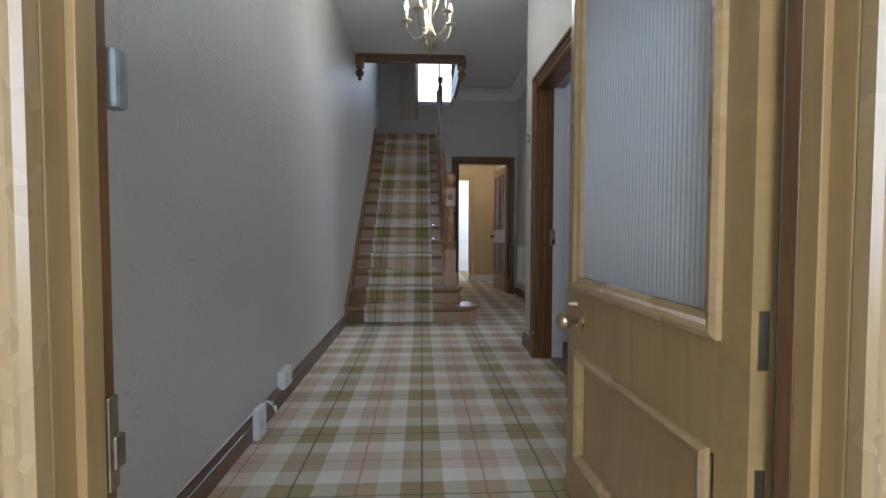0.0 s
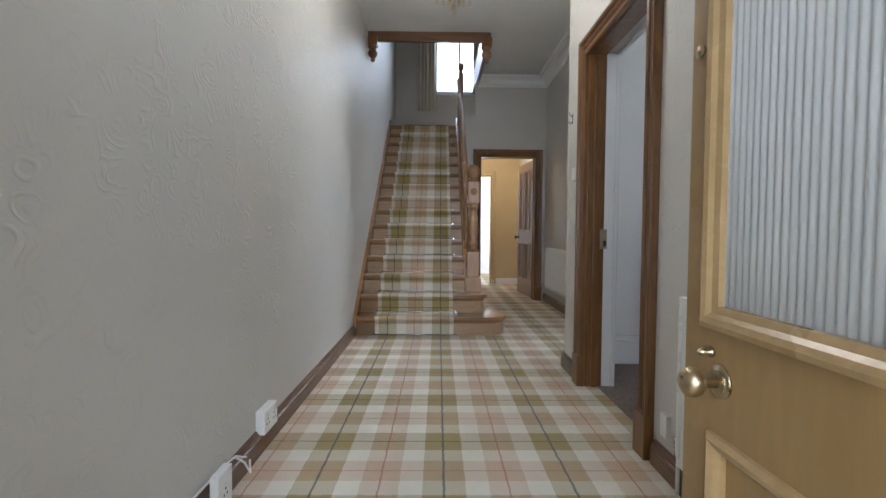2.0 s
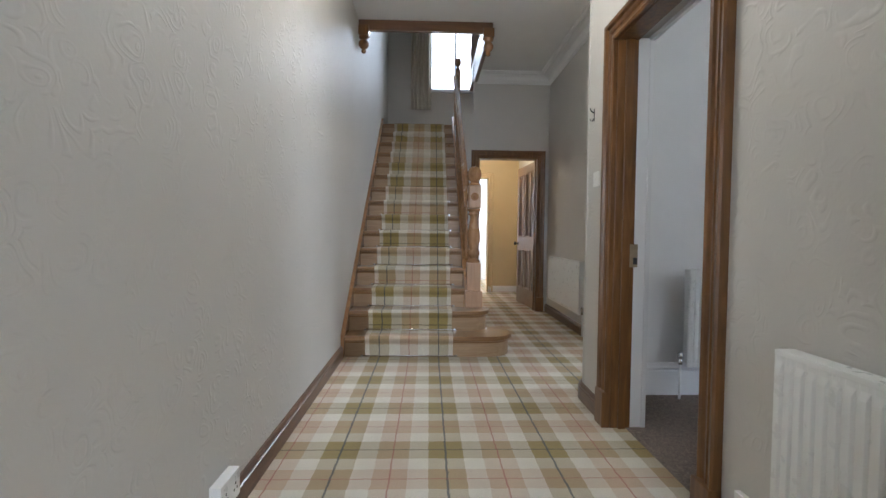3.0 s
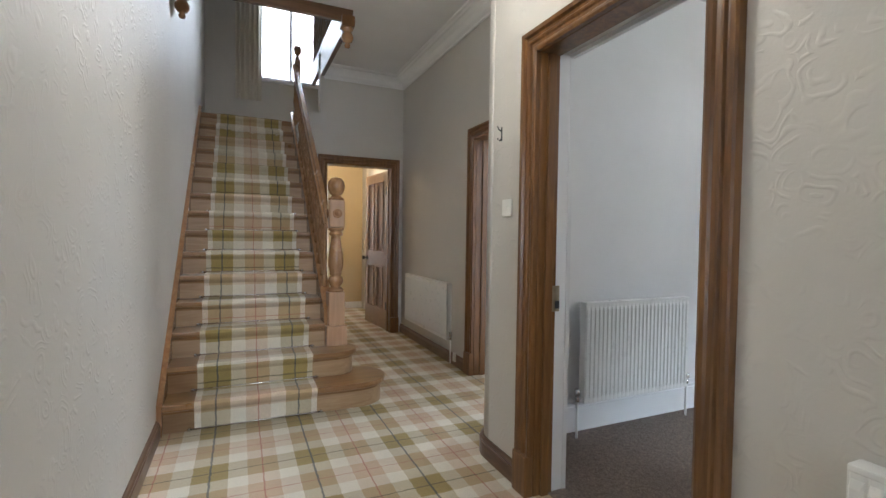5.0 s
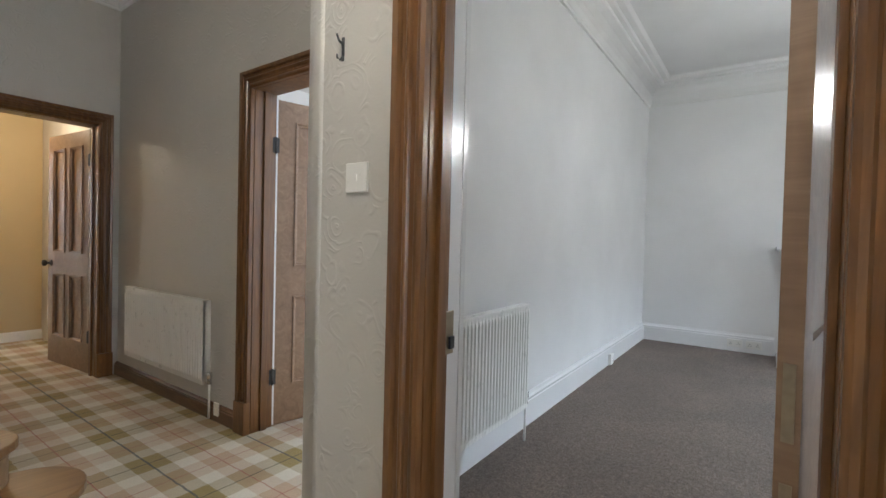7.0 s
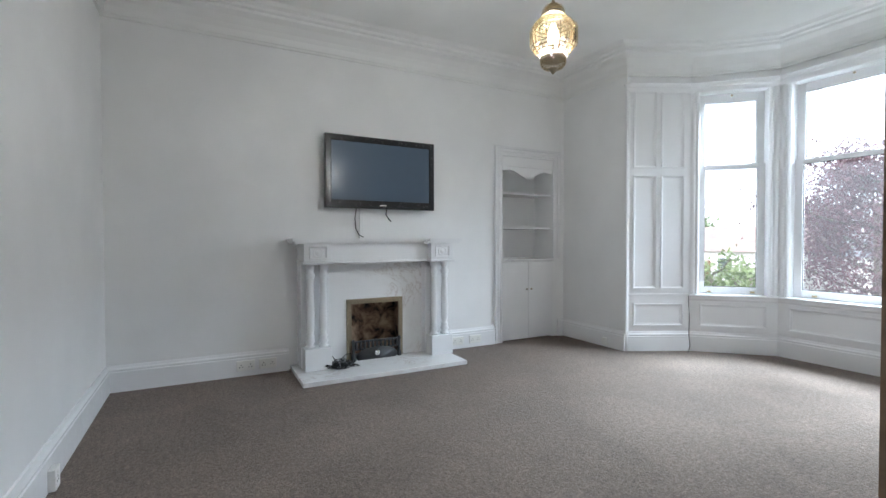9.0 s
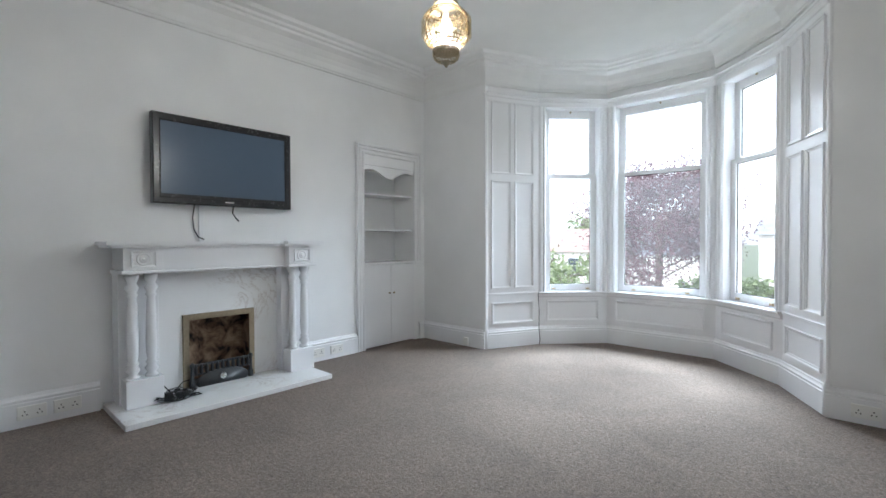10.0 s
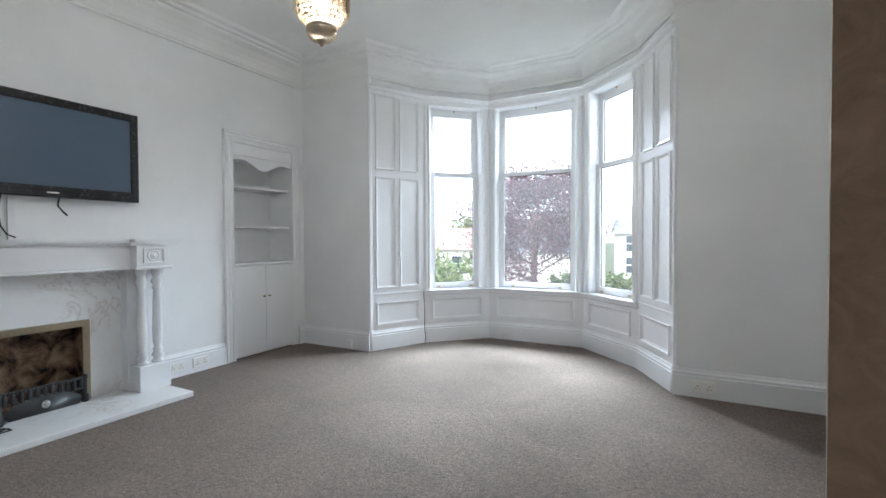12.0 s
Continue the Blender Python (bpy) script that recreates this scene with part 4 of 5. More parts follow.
# ---- hall things ----
def radiator(name, label, m, width, height, fluted=True):
    """A panel radiator: x along the wall, y up, z into the room."""
    top = thing(name, label, "radiator", m)
    n = max(3, round(width / 0.033))
    prof, pitch = [], width / n
    for k in range(n):
        a = k * pitch
        prof += [(a + 0.002, 0.0), (a + 0.2 * pitch, 0.006), (a + 0.72 * pitch, 0.006), (a + 0.9 * pitch, 0.0)]
    prof.append((width, 0.0))
    bm = bmesh.new()
    rows = [[bm.verts.new((a, yy, 0.055 + b * s)) for a, b in prof] for yy, s in ((0.0, 0.2), (0.025, 0.2), (0.045, 1), (height - 0.045, 1), (height - 0.025, 0.2), (height, 0.2))]
    back = [[bm.verts.new((a, yy, 0.043)) for a, b in prof] for yy in (0.0, height)]
    for u, w in zip(rows, rows[1:]):
        for k in range(len(prof) - 1):
            bm.faces.new((u[k], u[k + 1], w[k + 1], w[k]))
    for k in range(len(prof) - 1):
        bm.faces.new((back[0][k + 1], back[0][k], back[1][k], back[1][k + 1]))
        bm.faces.new((rows[0][k + 1], rows[0][k], back[0][k], back[0][k + 1]))
        bm.faces.new((rows[-1][k], rows[-1][k + 1], back[1][k + 1], back[1][k]))
    for k in (0, -1):
        bm.faces.new([r[k] for r in rows] + [back[1][k], back[0][k]])
    part("front_panel", bm, ENAMEL, top)
    part("rear_panel", bx((0.01, 0.01, 0.006), (width - 0.01, height - 0.01, 0.018), 0.004), ENAMEL, top)
    part("top_grille", bx((0.0, height - 0.012, 0.004), (width, height + 0.004, 0.058), 0.003), ENAMEL, top)
    for x in (0.0, width - 0.004):
        part("side_cover", bx((x, 0.03, 0.006), (x + 0.004, height, 0.056)), ENAMEL, top)
    return top


def valve(parent, x, y, floor, out=0.03):
    part("valve", turned([(0.014, -0.02), (0.014, 0.01), (0.010, 0.012), (0.018, 0.016), (0.018, 0.05), (0.012, 0.055)], pose(x, y, out, -90), 14), CHROME, parent, "chrome radiator valve")
    part("pipe", tubed([(x, y - 0.01, out), (x, floor, out)], 0.0075), ENAMEL, parent)


r1 = radiator("radiator", "white panel radiator on the recess wall", plane_pose((XB, 7.57, 0.215), (0, -1, 0), (0, 0, 1)), 1.20, 0.535)
valve(r1, 1.235, 0.03, -0.21)
r2 = radiator("radiator", "white fluted radiator beside the glazed door", plane_pose((XR, 2.985, 0.13), (0, -1, 0), (0, 0, 1)), 0.90, 0.60)
valve(r2, -0.03, 0.03, -0.125)


def socket(name, label, m, w=0.146, h=0.086, sockets=2, depth=0.012, switches=0):
    """A wall plate: x along the wall, y up, centred."""
    top = thing(name, label, "wall socket" if sockets else "light switch", m)
    part("plate", bx((-w / 2, -h / 2, 0), (w / 2, h / 2, depth), 0.003), PLASTIC, top)
    for k in range(sockets):
        cx = (k - (sockets - 1) / 2) * w / 2
        bm = bmesh.new()
        for a, b in ((0, 0.008), (-0.011, -0.012), (0.011, -0.012)):
            box(bm, (cx + a - 0.003, b - 0.004, depth), (cx + a + 0.003, b + 0.004, depth + 0.0008))
        part("pin_holes", bm, BLACK, top)
    for k in range(max(sockets, switches)):
        cx = (k - (max(sockets, switches) - 1) / 2) * w / 2
        part("rocker", bx((cx - 0.005, 0.018 if sockets else -0.010, depth), (cx + 0.005, 0.034 if sockets else 0.010, depth + 0.003), 0.001), PLASTIC, top)
    return top


socket("wall_socket", "white double socket above the hall skirting", plane_pose((XL + 0.002, 3.38, 0.135), (0, 1, 0), (0, 0, 1)), 0.15, 0.10, 2, 0.04)
socket("wall_socket", "white socket on the hall skirting with a cable", plane_pose((XL + 0.024, 2.92, 0.070), (0, 1, 0), (0, 0, 1)), 0.10, 0.14, 1, 0.03)
solid("cable", tubed([(-0.554, 3.14, 0.075), (-0.559, 3.06, 0.118), (-0.566, 2.98, 0.122), (-0.568, 2.8, 0.121), (-0.567, 2.4, 0.121), (-0.568, 1.9, 0.121), (-0.567, 1.55, 0.121)], 0.004), PLASTIC, "white cable along the top of the skirting", "cable", "")
solid("cable", tubed([(-0.556, 3.05, 0.118), (-0.539, 3.09, 0.08), (-0.534, 3.13, 0.02), (-0.552, 3.17, 0.05)], 0.004), PLASTIC, "white loop of cable by the skirting", "cable", "")
socket("light_switch", "white rocker light switch on the curved corner wall", plane_pose((XR - 0.001, 4.44, 1.35), (0, -1, 0), (0, 0, 1)), 0.086, 0.086, 0, 0.01, 1)
socket("wall_socket", "small white plate on the recess skirting", plane_pose((XB - 0.027, 6.24, 0.085), (0, -1, 0), (0, 0, 1)), 0.05, 0.08, 0, 0.012, 1)
socket("wall_socket", "small white plate beside the lounge door frame", plane_pose((XR - 0.001, 3.15, 0.20), (0, -1, 0), (0, 0, 1)), 0.05, 0.09, 0, 0.02, 1)
hk = thing("coat_hook", "small dark metal hook on the hall wall", "hook", plane_pose((XR, 4.515, 1.735), (0, -1, 0), (0, 0, 1)) @ Matrix.Diagonal((0.7, 0.7, 0.6, 1)))
part("backplate", bx((-0.008, -0.05, 0), (0.008, 0.05, 0.004), 0.001), IRON, hk)
part("upper_prong", tubed([(0, 0.02, 0.004), (0, 0.03, 0.03), (0, 0.055, 0.045)], 0.005), IRON, hk)
part("lower_prong", tubed([(0, -0.03, 0.004), (0, -0.05, 0.02), (0, -0.045, 0.038), (0, -0.03, 0.04)], 0.005), IRON, hk)


def drop_bead(bm, x, y, z, r=0.008, l=0.04):
    lathe(bm, [(0.001, 0), (r * 0.55, -l * 0.35), (r, -l * 0.68), (r * 0.7, -l * 0.9), (0.001, -l)], Matrix.Translation((x, y, z)), 8)


# chandelier
ch = thing("chandelier", "cream metal chandelier with candle bulbs and crystal drops", "chandelier", pose(0.27, 4.0, -0.07))
HT = HC + 0.07
part("ceiling_rose", turned([(0.06, HT - 0.001), (0.05, HT - 0.03), (0.015, HT - 0.05)], None, 20), CREAM_METAL, ch)
part("chain", tubed([(0, 0, HT - 0.04), (0, 0, 2.95)], 0.006), CREAM_METAL, ch)
part("stem", turned([(0.008, 2.95), (0.02, 2.92), (0.012, 2.88), (0.012, 2.70), (0.03, 2.66), (0.014, 2.62), (0.012, 2.50), (0.032, 2.44), (0.040, 2.40), (0.022, 2.37), (0.01, 2.34)], None, 16), CREAM_METAL, ch)
for k in range(5):
    a = 2 * math.pi * (k + 0.35) / 5
    u = Vector((math.cos(a), math.sin(a), 0))
    pts = [u * r + Vector((0, 0, z)) for r, z in ((0.02, 2.44), (0.06, 2.385), (0.11, 2.38), (0.15, 2.42), (0.165, 2.47), (0.165, 2.50))]
    arm = part("arm", tubed(pts, 0.006), CREAM_METAL, ch)
    part("scroll", tubed([u * r + Vector((0, 0, z)) for r, z in ((0.015, 2.75), (0.06, 2.78), (0.085, 2.72), (0.06, 2.62), (0.02, 2.52))], 0.0045), CREAM_METAL, arm)
    c = u * 0.165
    part("drip_pan", turned([(0.01, 2.495), (0.035, 2.505), (0.038, 2.512), (0.012, 2.508)], Matrix.Translation(c), 14), CREAM_METAL, arm)
    part("candle", turned([(0.012, 2.508), (0.012, 2.58)], Matrix.Translation(c), 12), CREAM_METAL, arm)
    part("bulb", turned([(0.008, 2.58), (0.016, 2.60), (0.017, 2.615), (0.010, 2.64), (0.001, 2.66)], Matrix.Translation(c), 12), BULB, arm, "lit candle bulb")
    bm = bmesh.new()
    for q in range(4):
        b = a + q * 1.57
        drop_bead(bm, c.x + 0.034 * math.cos(b), c.y + 0.034 * math.sin(b), 2.50, 0.007, 0.05)
    drop_bead(bm, u.x * 0.10, u.y * 0.10, 2.375, 0.009, 0.06)
    drop_bead(bm, u.x * 0.06, u.y * 0.06, 2.37, 0.009, 0.07)
    part("crystal_drops", bm, CRYSTAL, arm, "clear crystal drops")
bm = bmesh.new()
for q in range(8):
    b = q * math.pi / 4
    drop_bead(bm, 0.035 * math.cos(b), 0.035 * math.sin(b), 2.36, 0.009, 0.06)
drop_bead(bm, 0, 0, 2.33, 0.016, 0.10)
part("crystal_cluster", bm, CRYSTAL, ch)
# white leaf of the far room
leaf_of("far_door", plane_pose((0.55, 11.9, 0.008), (1, 0, 0), (0, 0, 1)), 0.95, 2.0, FOUR(0.95, 2.0), GLOSS_WHITE, "white panelled door of the far room", GLOSS_WHITE)

# ---- lounge: the bay ----
bay = thing("bay_panelling", "white gloss panelling under and beside the bay windows", "panelling")
bay["kind"] = "structure"
TOPZ, SILL = 2.80, 0.60


def facet(i):
    """Local pose of a bay side: x along it, y up, z into the room; and its length."""
    a, b = Vector((*BAY[i], 0)), Vector((*BAY[i + 1], 0))
    u = (a - b).normalized()
    return plane_pose(b, u, (0, 0, 1)), (a - b).length


def facing(m):
    """Whether local z looks into the room."""
    return (m.to_3x3() @ Vector((0, 0, 1))).y


for i in range(5):
    m, L = facet(i)
    if facing(m) < 0:
        a, b = Vector((*BAY[i], 0)), Vector((*BAY[i + 1], 0))
        m = plane_pose(a, (b - a).normalized(), (0, 0, 1))
    # dado
    part("dado_board", bx((0, 0, -0.16), (L, SILL - 0.03, 0), 0, m), GLOSS_WHITE, bay)
    part("frieze_board", bx((0, TOPZ, -0.16), (L, LC, 0), 0, m), WHITE_WALL, bay)
    ins = 0.07 if i in (0, 4) else 0.10
    part("dado_moulding", place(panel_mould(L - 2 * ins, 0.235, 0.03, 0.018), m @ Matrix.Translation((ins, 0.265, 0.001))), GLOSS_WHITE, bay)
    if i in (0, 4):
        part("shutter_case", bx((0, SILL - 0.03, -0.16), (L, TOPZ, 0), 0, m), GLOSS_WHITE, bay)
        pw = (L - 0.07 - 0.06 - 0.05) / 2
        for k in (0, 1):
            x0 = 0.065 + k * (pw + 0.05)
            part("shutter_panel", place(panel_mould(pw, 1.19, 0.026, 0.016), m @ Matrix.Translation((x0, SILL + 0.06, 0.001))), GLOSS_WHITE, bay)
            part("shutter_panel", place(panel_mould(pw, 0.80, 0.026, 0.016), m @ Matrix.Translation((x0, SILL + 1.33, 0.001))), GLOSS_WHITE, bay)
        part("shutter_bead", bx((0.0, SILL - 0.02, 0.0005), (L, SILL + 0.006, 0.010), 0.003, m), GLOSS_WHITE, bay)
for x, s in ((5.365, 1), (2.488, -1)):
    part("corner_bead", turned([(0.030, 0.0), (0.030, 0.20), (0.022, 0.215), (0.018, 0.23), (0.018, TOPZ - 0.03), (0.028, TOPZ - 0.02), (0.028, TOPZ)], Matrix.Translation((x, 0.085, 0)), 16), GLOSS_WHITE, bay, "rounded corner bead")
rbay = BAY[::-1]
solid("baseboard_bay", swept(rbay, TALL), GLOSS_WHITE, "tall white skirting round the bay", "skirting")
solid("trim_bay_top", swept(rbay, [(0, TOPZ - 0.09), (0, TOPZ + 0.012), (0.05, TOPZ + 0.012), (0.05, TOPZ - 0.002), (0.036, TOPZ - 0.012), (0.03, TOPZ - 0.035), (0.018, TOPZ - 0.04), (0.014, TOPZ - 0.07), (0.006, TOPZ - 0.09)]), GLOSS_WHITE, "white moulded rail over the bay windows", "picture rail")
sill_path = [BAY[4], BAY[3], BAY[2], BAY[1]]
solid("trim_bay_sill", swept(sill_path, [(-0.10, SILL - 0.03), (-0.10, SILL), (0.042, SILL), (0.046, SILL - 0.012), (0.040, SILL - 0.024), (0.026, SILL - 0.026), (0.022, SILL - 0.05), (0.006, SILL - 0.066), (0.001, SILL - 0.066), (0.001, SILL - 0.03)]), GLOSS_WHITE, "white moulded window sill round the bay", "window sill")


def sash_window(name, m, L):
    """A two-light sash in a bay side; x along, y up, z into the room."""
    top = thing(name, "white sash window with brass fittings", "window")
    top["kind"] = "structure"
    e = 0.095
    bottom, head = SILL, TOPZ - 0.09
    # casing and box
    part("window_frame", swept([(e, bottom), (e, head), (L - e, head), (L - e, bottom)], [(0.0, -0.10), (0.0, -0.010), (0.016, 0.008), (0.03, 0.008), (0.04, 0.0), (0.055, 0.010), (0.07, 0.010), (0.085, 0.002), (0.095, 0.002), (0.095, -0.10)], m), GLOSS_WHITE, top)
    part("sash_box", bx((0, bottom, -0.2), (e - 0.001, head + 0.09, -0.10), 0, m), GLOSS_WHITE, top)
    part("sash_box", bx((L - e + 0.001, bottom, -0.2), (L, head + 0.09, -0.10), 0, m), GLOSS_WHITE, top)
    part("head_board", bx((e, head, -0.2), (L - e, TOPZ, -0.10), 0, m), GLOSS_WHITE, top)
    part("outer_sill", bx((0, bottom - 0.05, -0.26), (L, bottom - 0.001, -0.10), 0, m), STONE, top)
    mid = 1.94
    for nm, y0, y1, z in (("lower_sash", bottom + 0.001, mid + 0.02, -0.085), ("upper_sash", mid - 0.02, head - 0.001, -0.125)):
        low = 0.075 if nm == "lower_sash" else 0.042
        high = 0.042 if nm == "lower_sash" else 0.085
        sd = 0.068
        bm = bmesh.new()
        box(bm, (e + 0.001, y0, z - 0.036), (e + sd, y1, z), 0.003, m)
        box(bm, (L - e - sd, y0, z - 0.036), (L - e - 0.001, y1, z), 0.003, m)
        box(bm, (e + sd, y0, z - 0.036), (L - e - sd, y0 + low, z), 0.003, m)
        box(bm, (e + sd, y1 - high, z - 0.036), (L - e - sd, y1, z), 0.003, m)
        s = part(nm, bm, GLOSS_WHITE, top)
        bm = swept([(e + sd, y0 + low), (L - e - sd, y0 + low), (L - e - sd, y1 - high), (e + sd, y1 - high)], [(0, -0.02), (0, -0.012), (0.005, -0.012), (0.005, -0.02)], m @ Matrix.Translation((0, 0, z)), True)
        part("gasket", bm, BLACK, s, "thin black glazing seal")
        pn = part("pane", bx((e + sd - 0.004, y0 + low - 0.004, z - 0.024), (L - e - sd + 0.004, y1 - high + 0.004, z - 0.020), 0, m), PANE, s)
        pn.visible_shadow = False
    for fx in (0.25, 0.75):
        part("sash_lift", bx((L * fx - 0.018, bottom + 0.018, -0.086), (L * fx + 0.018, bottom + 0.034, -0.070), 0.003, m), BRASS, top, "brass sash lift")
        part("sash_catch", bx((L * fx - 0.02, mid + 0.018, -0.11), (L * fx + 0.02, mid + 0.034, -0.088), 0.003, m), PLASTIC, top)
    part("blind_hook", turned([(0.012, 0), (0.012, 0.008), (0.005, 0.014)], m @ Matrix.Translation((L / 2, head - 0.03, -0.09)), 10), DULL_BRASS, top)
    return top


for k, i in enumerate((1, 2, 3)):
    a, b = Vector((*BAY[i], 0)), Vector((*BAY[i + 1], 0))
    m = plane_pose(a, (b - a).normalized(), (0, 0, 1))
    if facing(m) < 0:
        m = plane_pose(b, (a - b).normalized(), (0, 0, 1))
    sash_window("window_%d" % (k + 1), m, (a - b).length)
# stone outside of the bay and house front
part("bay_roof", swept(rbay, [(-0.45, LC), (-0.45, LC + 0.2), (0.5, LC + 0.2), (0.5, LC + 0.101), (0.0, LC + 0.101), (0.0, LC)]), STONE, bay)
solid("cable", tubed([(5.04, -0.47, 0.585), (5.01, -0.43, 0.50), (4.995, -0.42, 0.40), (5.01, -0.44, 0.30), (5.005, -0.43, 0.18), (4.985, -0.42, 0.08), (5.0, -0.42, 0.01)], 0.004), BLACK, "dark cable hanging down from the bay sill", "cable", "")

# ---- lounge: fireplace ----
fp = thing("fireplace", "white marble fireplace with paired columns and a brass-framed grate", "fireplace", pose(0, 0, 0))
bm = bx((5.69, 1.84, 0.002), (6.298, 3.345, 0.042), 0.006)
part("hearth", bm, MARBLE, fp, "white marble hearth slab")
for lo, hi in (((6.215, 2.02, 0.042), (6.298, 2.285, 0.98)), ((6.215, 2.845, 0.042), (6.298, 3.10, 0.98)), ((6.215, 2.285, 0.615), (6.298, 2.845, 0.98))):
    part("back_panel", bx(lo, hi), MARBLE, fp, "veined white marble back panel")
for y in (1.945, 3.155):
    pil = part("pilaster", bx((6.13, y - 0.125, 0.042), (6.298, y + 0.125, 0.97), 0.004), GLOSS_WHITE, fp)
    part("plinth", bx((5.99, y - 0.115, 0.042), (6.13, y + 0.115, 0.235), 0.005), GLOSS_WHITE, pil)
    for dy in (-0.058, 0.058):
        part("column", turned([(0.044, 0.235), (0.044, 0.25), (0.026, 0.262), (0.046, 0.292), (0.028, 0.322), (0.040, 0.335), (0.026, 0.352), (0.035, 0.40), (0.037, 0.5), (0.031, 0.72), (0.026, 0.80),
                               (0.038, 0.815), (0.026, 0.83), (0.044, 0.865), (0.026, 0.90), (0.038, 0.925), (0.043, 0.95), (0.043, 0.965)], Matrix.Translation((6.06, y + dy, 0)), 18), GLOSS_WHITE, pil, "turned white column")
    part("capital_slab", bx((5.975, y - 0.135, 0.965), (6.298, y + 0.135, 0.99), 0.006), GLOSS_WHITE, pil)
    part("corner_block", bx((5.995, y - 0.12, 0.99), (6.298, y + 0.12, 1.145), 0.003), GLOSS_WHITE, pil)
    part("block_moulding", place(panel_mould(0.15, 0.11, 0.014, 0.014), plane_pose((5.995, y + 0.075, 1.012), (0, -1, 0), (0, 0, 1))), GLOSS_WHITE, pil)
    part("rosette", turned([(0.045, 0), (0.045, 0.005), (0.038, 0.007), (0.034, 0.002), (0.026, 0.002), (0.022, 0.007), (0.014, 0.003), (0.008, 0.009), (0, 0.01)], plane_pose((5.995, y, 1.067), (0, -1, 0), (0, 0, 1)), 24), GLOSS_WHITE, pil)
part("frieze", bx((6.07, 2.065, 0.985), (6.298, 3.05, 1.145), 0.003), GLOSS_WHITE, fp)
part("frieze_bead", bx((6.055, 2.07, 0.965), (6.298, 3.045, 0.985), 0.006), GLOSS_WHITE, fp)
shelf = [(6.298, 3.375), (5.955, 3.375), (5.955, 3.02), (6.03, 3.02), (6.03, 2.095), (5.955, 2.095), (5.955, 1.74), (6.298, 1.74)]
for nm, z0, z1, g in (("mantel_shelf", 1.165, 1.19, 0.0), ("shelf_moulding", 1.145, 1.165, 0.02)):
    bm = bmesh.new()
    pts = [(x + (g if x < 6.2 else 0), y + (-g if y > 2.5 else g) * (1 if abs(y - 2.557) > 0.6 else 1)) for x, y in shelf]
    lo, hi = [bm.verts.new((*q, z0)) for q in pts], [bm.verts.new((*q, z1)) for q in pts]
    for k in range(8):
        bm.faces.new((lo[k], lo[(k + 1) % 8], hi[(k + 1) % 8], hi[k]))
    bm.faces.new(lo[::-1])
    top_f = bm.faces.new(hi)
    bmesh.ops.bevel(bm, geom=list(top_f.edges), offset=0.005, segments=2, affect="EDGES")
    part(nm, bm, GLOSS_WHITE, fp)
part("brass_frame", swept([(0, 0), (0, 0.57), (0.56, 0.57), (0.56, 0)], [(-0.042, 0), (-0.042, 0.012), (0.0, 0.014), (0.004, 0.0)], plane_pose((6.214, 2.845, 0.043), (0, -1, 0), (0, 0, 1))), DULL_BRASS, fp, "dull brass firebox frame")
bm = bmesh.new()
for lo, hi in (((6.43, 2.27, 0.03), (6.45, 2.86, 0.63)), ((6.216, 2.262, 0.03), (6.43, 2.284, 0.63)), ((6.216, 2.846, 0.03), (6.43, 2.868, 0.63)), ((6.216, 2.284, 0.614), (6.43, 2.846, 0.63)), ((6.30, 2.284, 0.02), (6.43, 2.846, 0.043))):
    box(bm, lo, hi)
part("firebox", bm, BRICK, fp, "soot-stained fireback")
grate = part("grate", bx((6.165, 2.36, 0.06), (6.30, 2.77, 0.075)), IRON, fp, "black cast-iron fire basket")
part("front_bar", bx((6.16, 2.345, 0.205), (6.175, 2.785, 0.225), 0.004), IRON, grate)
part("lower_bar", bx((6.16, 2.345, 0.135), (6.175, 2.785, 0.15), 0.004), IRON, grate)
part("fret", place(turned([(0.0, -0.01), (0.205, -0.01), (0.205, 0.0), (0.0, 0.0)], Matrix.Diagonal((1, 0.42, 1, 1)), 28), plane_pose((6.155, 2.565, 0.075), (0, -1, 0), (0, 0, 1)) @ Matrix.Translation((0, 0, 0))), IRON, grate, "curved cast fret")
part("fret_boss", turned([(0.028, 0), (0.028, 0.006), (0.015, 0.012), (0, 0.014)], plane_pose((6.150, 2.565, 0.10), (0, -1, 0), (0, 0, 1)), 14), CHROME, grate)
for k in range(11):
    yy = 2.36 + 0.041 * k
    part("bar", turned([(0.010, 0.14), (0.014, 0.165), (0.014, 0.19), (0.009, 0.215), (0.012, 0.225)], Matrix.Translation((6.166, yy, 0)), 8), IRON, grate)
for yy in (2.335, 2.795):
    part("corner_foot", turned([(0.022, 0.043), (0.022, 0.09), (0.014, 0.10), (0.014, 0.20), (0.02, 0.215), (0.012, 0.235), (0, 0.24)], Matrix.Translation((6.17, yy, 0)), 12), IRON, grate)

# black lead tangle on the hearth
tg = thing("cable_tangle", "tangle of black leads and plug blocks on the hearth", "cables", pose(6.02, 2.96, 0.043))
rnd = random.Random(4)
for k in range(7):
    pts, ph = [], rnd.random() * 6
    for j in range(22):
        a = ph + j * 0.62
        r = 0.05 + 0.085 * rnd.random()
        pts.append((r * math.cos(a) * 0.8, r * math.sin(a) * 1.2, 0.006 + 0.055 * rnd.random() * (1 - j / 30)))
    part("lead", tubed(pts, 0.0032, 6), BLACK, tg)
part("lead", tubed([(0, 0.02, 0.03), (0.05, 0.08, 0.12), (0.10, 0.12, 0.16), (0.14, 0.15, 0.12)], 0.004, 6), BLACK, tg)
part("lead", tubed([(0.0, -0.02, 0.02), (-0.06, -0.1, 0.008), (-0.05, -0.16, 0.005), (0.02, -0.14, 0.006)], 0.004, 6), BLACK, tg)
